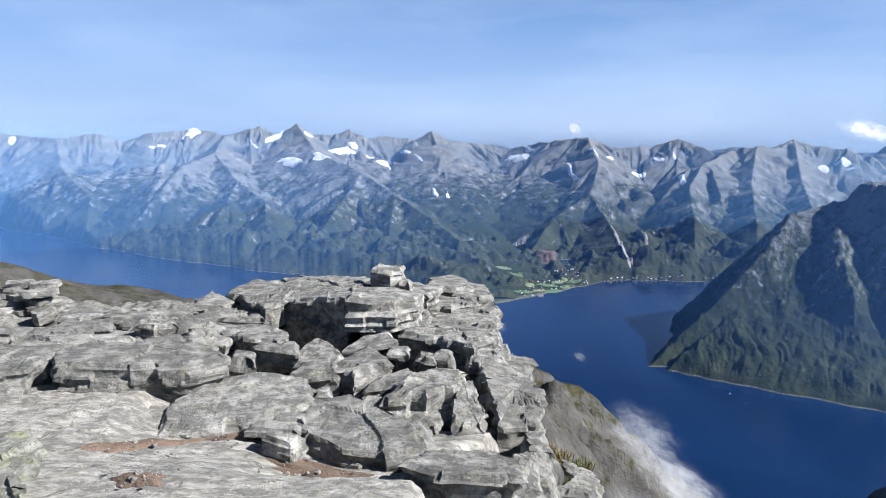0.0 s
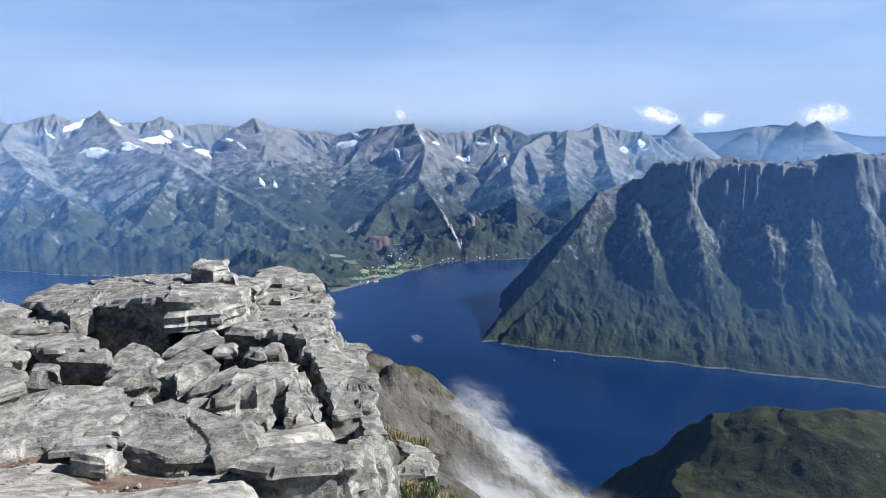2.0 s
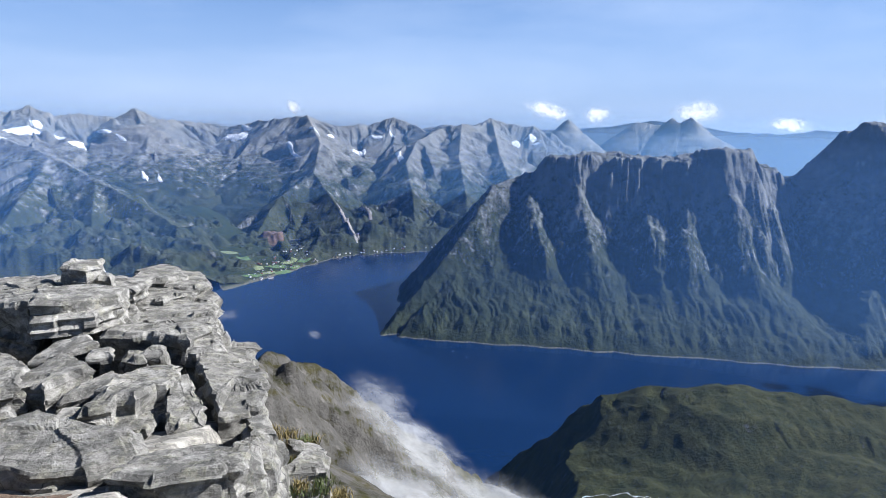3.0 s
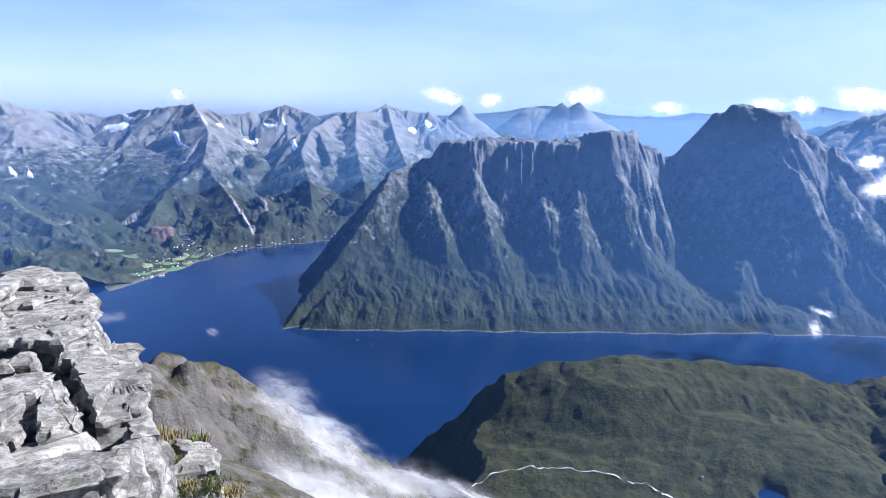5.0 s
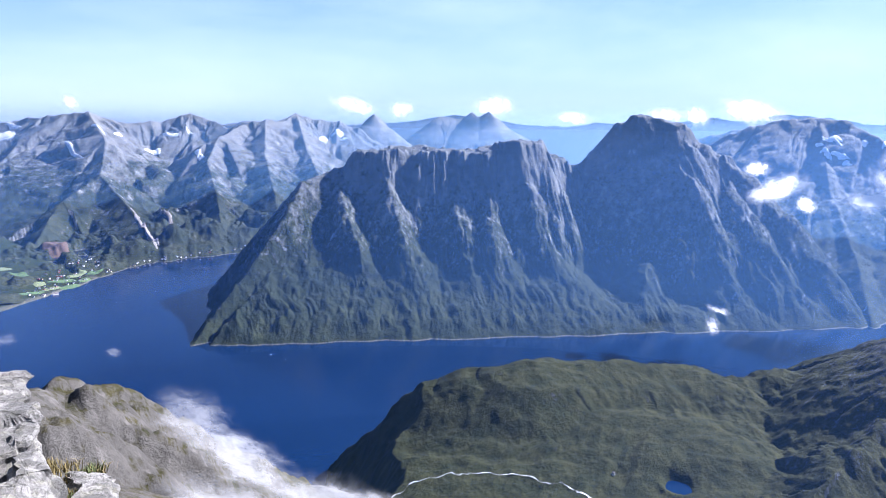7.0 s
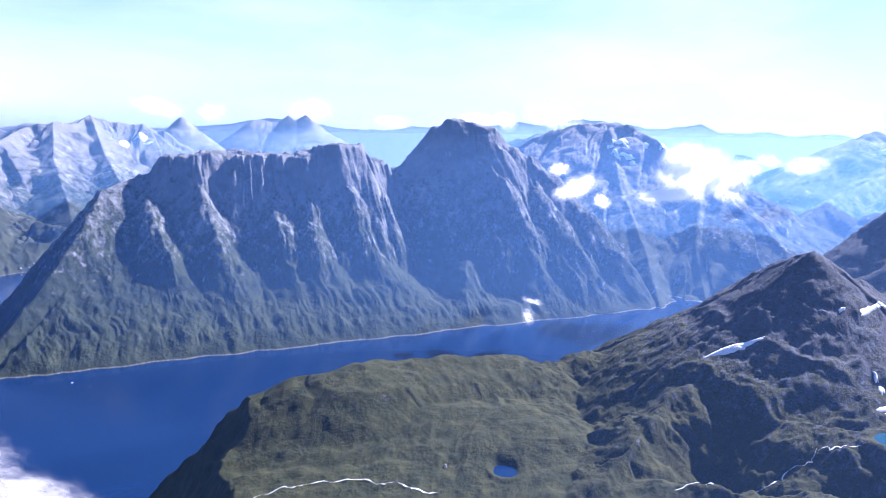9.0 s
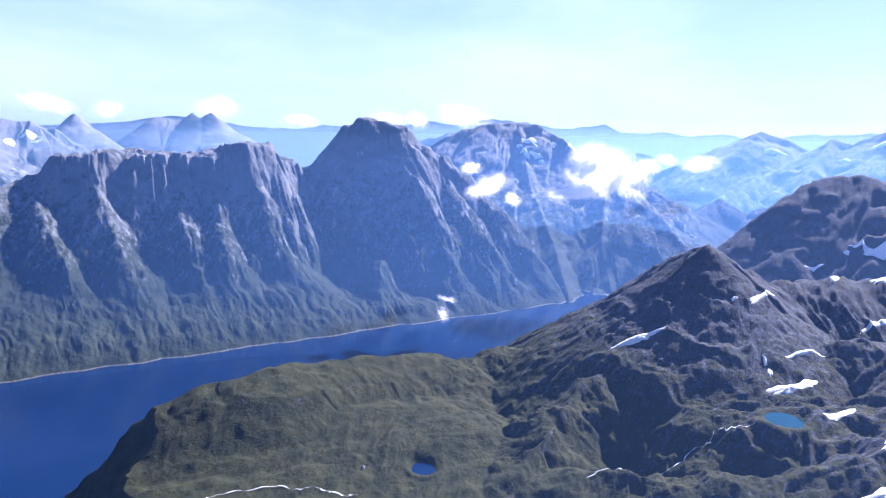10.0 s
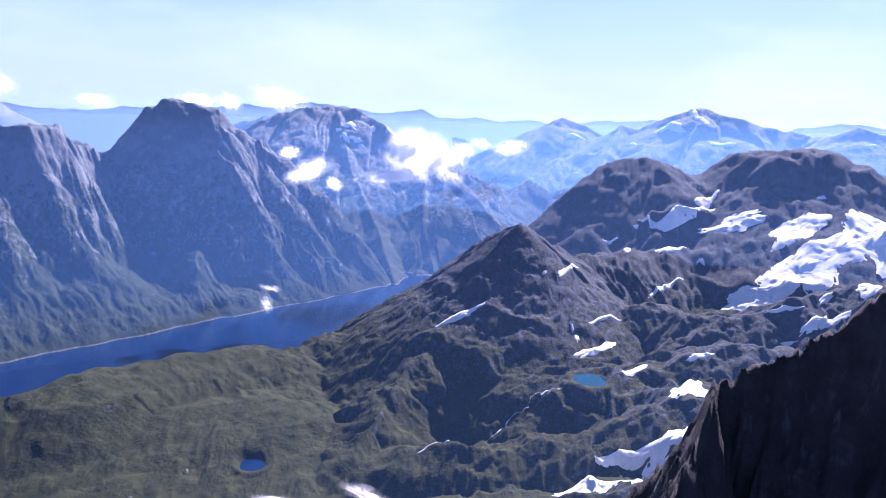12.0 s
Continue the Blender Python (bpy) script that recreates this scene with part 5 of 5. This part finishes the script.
def grass_tuft(x, y, z, size, seed, material):
    rnd = random.Random(seed)
    bm = bmesh.new()
    for _ in range(70):
        a, lean, h = rnd.uniform(0, 6.283), rnd.uniform(0.1, 0.9), size * rnd.uniform(0.5, 1.1)
        bx, by = rnd.gauss(0, size * 0.5), rnd.gauss(0, size * 0.5)
        w = 0.004
        p = [bm.verts.new((bx + s * w * math.sin(a), by - s * w * math.cos(a), 0)) for s in (-1, 1)]
        m = [bm.verts.new((bx + math.cos(a) * lean * h * 0.35 + s * w * 0.7 * math.sin(a), by + math.sin(a) * lean * h * 0.35 - s * w * 0.7 * math.cos(a), h * 0.6)) for s in (-1, 1)]
        t = bm.verts.new((bx + math.cos(a) * lean * h, by + math.sin(a) * lean * h, h * (1 - lean * 0.35)))
        bm.faces.new((p[0], p[1], m[1], m[0]))
        bm.faces.new((m[0], m[1], t))
    ob = part("grass_tuft", bm, material)
    ob.location = (x, y, z)
    return tagged(ob, "tuft of dry grass on a cliff ledge", "grass", "grass tufts", "stuff")


rnd = random.Random(8)
for k in range(26):
    x, y = rnd.uniform(0.72, 1.12), rnd.uniform(3.85, 4.75)
    grass_tuft(x, y, -0.66 - (x - 0.72) * 0.5 + rnd.uniform(-0.04, 0.06), rnd.uniform(0.05, 0.10), k, rnd.choice((DRY_GRASS, MOSS_GRASS)))

# ---- things far off ----
SNOWS = 0


def snow_patch(height, x, y, ux, uy, vx, vy):
    """Old snow that fills the hollows: smoother than the ground, ragged at the rim."""
    global SNOWS
    SNOWS += 1
    far = math.hypot(x, y)
    big = max(math.hypot(ux, uy), math.hypot(vx, vy))
    small = min(math.hypot(ux, uy), math.hypot(vx, vy))
    near = min(0.7 * small, 0.012 * far)

    def filled(X, Y):
        around = sum(height(X + near * math.cos(a), Y + near * math.sin(a)) for a in (0.3, 2.4, 4.5)) / 3
        return np.maximum(height(X, Y), around)

    ob = blotch("snow_patch", filled, x, y, ux, uy, vx, vy, 0.5 + 0.0012 * far, SNOW, 100 + SNOWS, 0.38, 14 if big > 30 else 8, 72 if big > 30 else 44)
    label = "large glacier-like snowfield on a stony upland" if big > 40 and far < 1300 else "white patch of old snow in a hollow"
    return tagged(ob, label, "snow", "snow patches")


for x, y, rx, ry, level in PONDS:
    flat = lambda X, Y: 0 * X + level
    ob = blotch("pond", flat, x, y, rx * 1.25, 0, 0, ry * 1.25, 0.0, FJORD if x < 500 else TARN, 3, 0.12)
    tagged(ob, "small dark mountain pond in a grassy hollow" if x < 500 else "turquoise tarn below a snow patch", "pond", kind="structure")


def stream(points, width):
    """A white brook following the ground, wandering a little."""
    bm = bmesh.new()
    pts = []
    for (ax, ay), (bx, by) in zip(points, points[1:]):
        for k in range(8):
            pts.append((ax + (bx - ax) * k / 8, ay + (by - ay) * k / 8))
    pts = np.array(pts)
    n = np.arange(len(pts))
    pts[:, 0] += 2.6 * rough(n * 0.45, n * 0, 3, 81)
    pts[:, 1] += 2.6 * rough(n * 0.45, n * 0, 3, 83)
    wide = width * np.clip(0.55 + 0.9 * rough(n * 0.7, n * 0, 3, 85), 0.12, 1.6)
    side = np.gradient(pts, axis=0)
    side = np.stack([-side[:, 1], side[:, 0]], -1) / np.linalg.norm(side, axis=1)[:, None]
    l, r = pts + side * wide[:, None], pts - side * wide[:, None]
    zl, zr = upland_height(l[:, 0], l[:, 1]), upland_height(r[:, 0], r[:, 1])
    z = np.maximum(zl, zr) + 0.7
    vl = [bm.verts.new((*p, h)) for p, h in zip(l, z)]
    vr = [bm.verts.new((*p, h)) for p, h in zip(r, z)]
    for k in range(len(pts) - 1):
        bm.faces.new((vl[k], vr[k], vr[k + 1], vl[k + 1]))
    return tagged(part("stream", bm, FOAM), "narrow white mountain stream crossing the turf", "stream", kind="structure")


stream([(262, 377), (286, 378), (311, 366), (329, 350), (357, 318), (366, 298), (368, 279), (376, 265)], 0.45)
stream([(446, 111), (460, 88), (490, 75), (497, 59), (516, 48), (524, 35), (527, 27), (526, 7)], 0.5)


def house_parts(ob, length, depth, tall, wall, roof):
    bm = bmesh.new()
    bmesh.ops.create_cube(bm, size=1, matrix=Matrix.Translation((0, 0, tall / 2 - 0.4)) @ Matrix.Diagonal((length, depth, tall + 0.8, 1)))
    part("wall", bm, wall, ob)
    bm = bmesh.new()
    l, d, r, o = length / 2 * 1.08, depth / 2 * 1.15, depth * 0.42, 0.12
    v = [bm.verts.new(p) for p in ((-l, -d, tall - o), (l, -d, tall - o), (l, d, tall - o), (-l, d, tall - o), (-l, 0, tall + r), (l, 0, tall + r))]
    for f in ((0, 1, 5, 4), (2, 3, 4, 5), (0, 4, 3), (1, 2, 5), (0, 3, 2, 1)):
        bm.faces.new([v[i] for i in f])
    part("roof", bm, roof, ob)
    return ob


def land_height(X, Y):
    return np.maximum(valley_height(X, Y), np.maximum(far_left_height(X, Y), far_right_height(X, Y)))


KINDS = [("white wooden house with a dark roof in the village", WHITE_WALL, SLATE), ("red wooden house with a grey roof in the village", RED_WALL, TILE), ("ochre wooden house with a dark roof in the village", OCHRE_WALL, SLATE), ("white wooden house with a grey roof in the village", WHITE_WALL, TILE)]
models = []
rnd = random.Random(21)
spots = []
while len(spots) < 95:
    az, r = rnd.choice((rnd.gauss(9.2, 1.5), rnd.gauss(9.5, 1.0), rnd.uniform(12, 24))), rnd.uniform(0, 1)
    shore = float(np.interp(az, SHORE_AZ, SHORE_R))
    r = shore + 10 + (rnd.uniform(0, 210) if az < 12 else rnd.uniform(0, 16))
    spots.append((r * math.sin(radians(az)), r * math.cos(radians(az))))
zs = land_height(np.array([p[0] for p in spots]), np.array([p[1] for p in spots]))
for (x, y), z in zip(spots, zs):
    if z < WATER + 0.4 or z > WATER + 40:
        continue
    k = rnd.choice((0, 0, 0, 1, 2, 3, 3))
    at = pose(x, y, float(z), 0, 0, rnd.uniform(0, 180))
    while len(models) <= k:
        models.append(None)
    if models[k] is None:
        ob = house_parts(new("house"), 4.4, 3.4, 2.6, KINDS[k][1], KINDS[k][2])
        ob.matrix_world = at
        models[k] = tagged(ob, KINDS[k][0], "house", "village houses")
    else:
        copy_thing(models[k], at)
# the long pale hall on the shore
hall = house_parts(new("hall"), 13, 6, 3.5, WHITE_WALL, TILE)
hx, hy = 1735 * math.sin(radians(8.6)), 1735 * math.cos(radians(8.6))
hall.matrix_world = pose(hx, hy, float(land_height(np.array([hx]), np.array([hy]))[0]), 0, 0, 8)
tagged(hall, "long pale hall beside the village shore", "building")
# hut on the bench
hut = house_parts(new("hut"), 2.6, 2.0, 1.4, WHITE_WALL, SLATE)
hut.matrix_world = pose(406, 282, float(upland_height(np.array([406.0]), np.array([282.0]))[0]), 0, 0, 30)
tagged(hut, "tiny white mountain hut on green turf", "hut")

for k, (az, r, a, b, yaw, stuff) in enumerate(((7.2, 1760, 26, 14, 10, MEADOW), (8.4, 1790, 30, 16, 40, HAY), (9.6, 1800, 28, 18, 20, MEADOW), (10.6, 1850, 24, 14, 60, MEADOW), (9.0, 1860, 34, 16, 0, MEADOW), (7.6, 1840, 26, 14, 80, HAY), (6.3, 1950, 40, 20, 110, MEADOW), (5.2, 2060, 46, 20, 115, HAY), (10.2, 1910, 30, 14, 30, HAY), (11.4, 1920, 26, 10, 20, MEADOW))):
    x, y, c, s = r * math.sin(radians(az)), r * math.cos(radians(az)), math.cos(radians(yaw)), math.sin(radians(yaw))
    tagged(blotch("field", land_height, x, y, a * c, a * s, -b * s, b * c, 1.3, stuff, 40 + k, 0.25), "green hay field on the valley floor" if stuff == MEADOW else "pale mown field on the valley floor", "field", "village fields")
tagged(blotch("clearing", far_right_height, 352, 2200, 30, 6, -14, 90, 2.5, CLEARING, 91, 0.25, 12), "felled brown clearing on a forest slope", "clearing", kind="structure")
for k, (ax, ay, bx, by, w) in enumerate(((627, 2454, 590, 2058, 9), (735, 2520, 705, 2290, 7))):
    for j in range(6):
        t = (j + 0.5) / 6
        x, y = ax + (bx - ax) * t, ay + (by - ay) * t
        tagged(blotch("scree", far_right_height, x, y, w * (0.7 + 0.5 * t), 0, (bx - ax) / 9, (by - ay) / 9, 3.0, SCREE, 60 + 7 * k + j, 0.6), "pale scree running down a gully", "scree", "scree streaks", "stuff")


def boat(x, y, yaw, length):
    ob = new("boat")
    bm = bmesh.new()
    n = 10
    rows = []
    for z, w in ((-0.15, 0.5), (0.1, 0.85), (0.28, 1.0)):
        rows.append([bm.verts.new((length * (k / n - 0.5), s * w * length * 0.16 * math.sin(math.pi * min(1, 0.35 + 0.65 * (1 - k / n))), z * length * 0.3)) for s in (-1, 1) for k in range(n + 1)])
    for a, b in zip(rows, rows[1:]):
        for k in range(2 * n + 1):
            if k != n:
                bm.faces.new((a[k], a[k + 1], b[k + 1], b[k]))
    for k in range(n):
        bm.faces.new((rows[2][k], rows[2][k + 1], rows[2][n + 2 + k], rows[2][n + 1 + k]))
    part("hull", bm, WHITE_WALL, ob)
    bm = bmesh.new()
    bmesh.ops.create_cube(bm, size=1, matrix=Matrix.Translation((-0.05 * length, 0, 0.16 * length)) @ Matrix.Diagonal((0.35 * length, 0.2 * length, 0.14 * length, 1)))
    part("cabin", bm, WHITE_WALL, ob)
    ob.matrix_world = pose(x, y, WATER, 0, 0, yaw)
    return tagged(ob, "small white motor boat on the fjord", "boat", "boats")


boat(473, 1040, 20, 4.2)
boat(481, 1001, 70, 3.6)
boat(330, 1880, 100, 7.0)


# ---- clouds ----
def wisp(x, y, z, wide, tall, sheets, density, seed, label, lean=0.0):
    """Drifting vapour: a few wavy sheets, torn and soft at the rim."""
    rnd = random.Random(seed)
    bm = bmesh.new()
    uv = bm.loops.layers.uv.new("UVMap")
    n = 16
    away = Vector((x, y, 0)).normalized()
    turn = math.degrees(math.atan2(-away.x, away.y))
    for k in range(sheets):
        m = pose(x, y, z, 0, 0, turn - rnd.uniform(14, 40)) @ pose((rnd.uniform(-0.3, 0.3) if k else 0) * wide, (k - sheets / 2) * wide * 0.16, (rnd.uniform(-0.2, 0.2) if k else 0) * tall, 26 + rnd.uniform(-8, 8), rnd.uniform(-12, 12) + lean, 0)
        w, h = wide * rnd.uniform(0.65, 1.1), tall * rnd.uniform(0.75, 1.1)
        g = [[bm.verts.new(m @ Vector(((i / n * 2 - 1) * w, 0.07 * wide * noise.noise(Vector((i * 0.3, j * 0.3, k * 5 + seed))), (j / n * 2 - 1) * h))) for j in range(n + 1)] for i in range(n + 1)]
        for i in range(n):
            for j in range(n):
                f = bm.faces.new((g[i][j], g[i + 1][j], g[i + 1][j + 1], g[i][j + 1]))
                f.smooth = True
                for loop, (a, b) in zip(f.loops, ((i, j), (i + 1, j), (i + 1, j + 1), (i, j + 1))):
                    loop[uv].uv = (a / n, b / n)
    ob = part("cloud", bm, cloud_material("drifting vapour", density, 3.6 / wide))
    return tagged(ob, label, "cloud", kind="stuff")


WISP = "thin white cloud rising from the slope below"
wisp(36.3, 111.3, -49.7, 11.5, 12.2, 1, 0.44, 1, WISP)
wisp(34.7, 84.9, -45.4, 14.1, 10.7, 1, 0.56, 2, WISP)
wisp(28.1, 74.9, -45.1, 13.7, 8.8, 1, 0.48, 3, WISP)
wisp(58.7, 106.4, -69.9, 23.9, 11.9, 1, 0.60, 4, WISP)
wisp(34.5, 75.0, -50.5, 18.2, 8.1, 1, 0.56, 5, WISP)
wisp(100.3, 131.0, -102.7, 30.4, 12.1, 1, 0.48, 6, WISP)
wisp(179.9, 61.6, -114.0, 15.2, 9.3, 1, 0.7, 12, WISP)
wisp(172.1, 80.7, -115.6, 18.6, 5.8, 1, 0.7, 13, WISP)
wisp(1096, 566, -318, 40, 18, 1, 0.7, 6, "small white cloud wisp above the fjord")
wisp(1080, 566, -343, 24, 30, 1, 0.7, 7, "small white cloud wisp above the fjord")
wisp(97, 1196, -337, 40, 28, 1, 0.3, 8, "faint cloud shred over the water")
wisp(212, 977, -319, 14, 16, 1, 0.3, 9, "faint cloud shred over the water")
BANK = "bright white cloud bank against the mountain"
wisp(1532, 460, -143, 125, 32, 1, 1.5, 40, BANK)
wisp(1588, 408, -98, 120, 83, 1, 1.5, 41, BANK)
wisp(1622, 349, -112, 88, 67, 1, 1.5, 42, BANK)
wisp(1619, 446, -60, 76, 51, 1, 1.5, 43, BANK)
wisp(1670, 317, -82, 51, 34, 1, 1.5, 44, BANK)
wisp(2045, 249, -89, 88, 44, 1, 1.5, 45, BANK)
wisp(2051, 342, -80, 47, 31, 1, 1.5, 46, BANK)
wisp(1279, 567, -116, 85, 31, 1, 1.5, 47, BANK, -25)
wisp(1290, 517, -142, 31, 21, 1, 1.5, 48, BANK)
wisp(1282, 610, -81, 32, 21, 1, 1.5, 49, BANK)
PUFF = "small white cumulus cloud on the horizon"
for k, (x, y, z, w, h) in enumerate(((2730, 3764, 96, 90, 62), (3208, 3367, 120, 140, 84), (3917, 2505, 66, 110, 60), (4024, 2331, 68, 100, 64), (4175, 2047, 92, 180, 74), (873, 4567, 110, 45, 56), (2462, 3944, 116, 140, 60), (3560, 2950, 50, 120, 40))):
    wisp(x * 0.945, y * 0.945, z - 22, w * 1.4, h * 1.4, 1, 1.0, 30 + k, PUFF)

# ---- old snow ----
snow_patch(upland_height, 802, -192, 4.2, -38.9, -14.7, -0.5)
snow_patch(upland_height, 831, -239, 34.5, -52.1, -29.8, -3.2)
snow_patch(upland_height, 877, -297, 38.8, -62.1, -33.2, -2.0)
snow_patch(upland_height, 912, -347, 0.7, -42.5, -39.4, 8.2)
snow_patch(upland_height, 871, -350, 11.9, -26.5, -20.6, -0.5)
snow_patch(upland_height, 909, -254, 24.1, -37.5, -22.7, -0.1)
snow_patch(upland_height, 933, -185, 12.0, -45.4, -17.1, -1.4)
snow_patch(upland_height, 937, -117, 30.5, -38.2, -8.7, -3.9)
snow_patch(upland_height, 985, -155, 23.7, -17.8, -8.8, -1.8)
snow_patch(upland_height, 919, -77, -2.3, -18.1, -2.7, 0.5)
snow_patch(upland_height, 875, -100, 15.1, -20.5, -8.0, -0.0)
snow_patch(upland_height, 893, -27, 2.7, -8.6, -2.6, -0.4)
snow_patch(upland_height, 862, -137, -0.1, -5.3, -2.5, 0.2)
snow_patch(upland_height, 799, -89, 26.5, -20.1, -4.4, -0.8)
snow_patch(upland_height, 702, 19, 29.1, -11.8, -2.7, -1.0)
snow_patch(upland_height, 671, 42, 1.8, -3.3, -2.5, -0.3)
snow_patch(upland_height, 620, 117, 8.9, -23.4, -3.4, -1.8)
snow_patch(upland_height, 656, -20, 16.5, -13.8, -2.9, -0.6)
snow_patch(upland_height, 625, 10, -5.3, -2.6, -1.5, 1.4)
snow_patch(upland_height, 616, 5, -3.6, -2.9, -2.2, 1.7)
snow_patch(upland_height, 607, -11, 17.3, -17.2, -5.0, -1.5)
snow_patch(upland_height, 561, -47, 6.0, -9.4, -7.1, -0.6)
snow_patch(upland_height, 563, -97, 1.8, -12.5, -3.1, 0.1)
snow_patch(upland_height, 504, -83, -0.9, -16.8, -21.4, 3.6)
snow_patch(upland_height, 451, -69, 17.0, -21.6, -6.3, -2.4)
snow_patch(upland_height, 444, -43, 5.2, -21.9, -4.4, -2.2)
snow_patch(upland_height, 403, -10, 1.4, -29.5, -10.3, -0.4)
snow_patch(upland_height, 436, -58, 2.2, -10.4, -2.3, -1.2)
snow_patch(upland_height, 391, -39, 1.7, -4.0, -5.8, 0.3)
snow_patch(upland_height, 683, -260, -7.0, -10.3, -11.9, 3.3)
snow_patch(upland_height, 656, -217, 8.2, -23.0, -5.7, 0.2)
snow_patch(upland_height, 687, -226, 6.8, -9.0, -4.6, 0.0)
snow_patch(upland_height, 673, -187, 0.6, -14.4, -2.2, -0.1)
snow_patch(upland_height, 645, -186, 0.1, -7.0, -1.7, 0.1)
snow_patch(upland_height, 976, -298, -0.4, -6.7, -3.1, 0.7)
snow_patch(upland_height, 849, -47, 3.7, -5.6, -10.7, 0.2)
snow_patch(upland_height, 911, -59, 0.2, -4.3, -2.4, -0.0)
snow_patch(cloudy_height, 2189, 824, -18.3, -35.4, -16.6, -4.5)
snow_patch(cloudy_height, 2133, 819, -11.6, -22.5, -7.9, 0.9)
snow_patch(cloudy_height, 2134, 776, 1.8, -23.2, -8.6, -0.6)
snow_patch(cloudy_height, 2122, 755, 2.4, -11.0, -7.5, -0.8)
snow_patch(cloudy_height, 2177, 856, -10.8, -16.5, -7.8, -0.3)
snow_patch(cloudy_height, 2249, 698, 7.1, -14.2, -33.7, -7.3)
snow_patch(cloudy_height, 2222, 750, -2.4, -11.0, -10.2, -0.3)
snow_patch(right_valley_height, 2883, -285, -37.4, -51.7, -38.5, -1.0)
snow_patch(right_valley_height, 2881, -401, -29.8, -27.2, -14.8, 5.1)
snow_patch(right_valley_height, 2733, -467, -8.8, -51.4, -15.5, 2.7)
snow_patch(right_valley_height, 2563, -924, -0.7, -20.6, -9.7, 3.1)
snow_patch(right_valley_height, 3136, 101, 18.9, -45.0, -13.9, -0.5)
snow_patch(right_valley_height, 2880, -143, -17.6, -21.5, -15.9, 0.2)
snow_patch(right_valley_height, 2963, -377, -60.9, -14.9, -31.0, 5.2)
snow_patch(far_left_height, -866, 3430, 30.3, 28.8, 11.0, -31.3)
snow_patch(far_left_height, -712, 3121, 63.8, -26.7, 4.2, -19.5)
snow_patch(far_left_height, -512, 3358, 64.5, 19.6, 2.2, -24.5)
snow_patch(far_left_height, -562, 3093, 49.9, -18.0, 7.4, -50.6)
snow_patch(far_left_height, -296, 3303, 39.6, -8.3, 0.6, -32.3)
snow_patch(far_left_height, -190, 3393, 36.3, -37.8, -0.8, -16.5)
snow_patch(far_left_height, -464, 3424, 22.3, 4.3, -0.2, -14.2)
snow_patch(far_left_height, -1272, 3407, 35.5, 27.5, 15.3, -38.5)
snow_patch(far_left_height, -1397, 3290, 35.0, 8.5, 3.3, -8.3)
snow_patch(far_left_height, -40, 3007, 11.0, -35.6, -8.9, -9.3)
snow_patch(far_left_height, 18, 2992, 7.7, -30.8, -6.8, -8.2)
snow_patch(far_left_height, -2089, 3256, 18.2, 5.7, 8.6, -14.1)
snow_patch(far_left_height, -940, 3334, 24.9, -9.5, 1.7, -11.2)
snow_patch(far_left_height, -373, 3376, 24.1, -13.4, -0.3, -15.1)
snow_patch(far_left_height, -131, 3335, 23.1, -15.0, -1.7, -5.7)
snow_patch(far_left_height, -688, 3401, 19.4, 16.0, 6.2, -41.5)
snow_patch(far_right_height, 403, 3619, 50.2, -90.7, -4.2, -62.5)
snow_patch(far_right_height, 458, 3711, 14.9, -82.4, -6.8, -39.6)
snow_patch(far_right_height, 576, 3147, 19.7, -129.7, -5.9, -12.9)
snow_patch(far_right_height, 929, 3214, 34.0, -16.1, -7.9, -19.7)
snow_patch(far_right_height, 1040, 3282, 29.4, -30.5, -5.6, -14.0)
snow_patch(far_right_height, 1009, 2866, 9.9, -41.3, -7.6, -18.3)
snow_patch(far_right_height, 1669, 2955, 30.7, 0.9, -10.4, -17.4)
snow_patch(far_right_height, 1761, 2992, 26.5, -23.8, -9.5, -16.0)
snow_patch(far_right_height, 1776, 2947, 15.5, -7.5, -3.8, -6.2)
snow_patch(far_right_height, 703, 3203, 17.5, -47.0, -5.1, -10.2)
snow_patch(far_right_height, 790, 3221, 23.2, 4.2, -7.2, -20.7)
snow_patch(far_right_height, 1124, 3291, 12.6, -12.7, -4.0, -7.6)
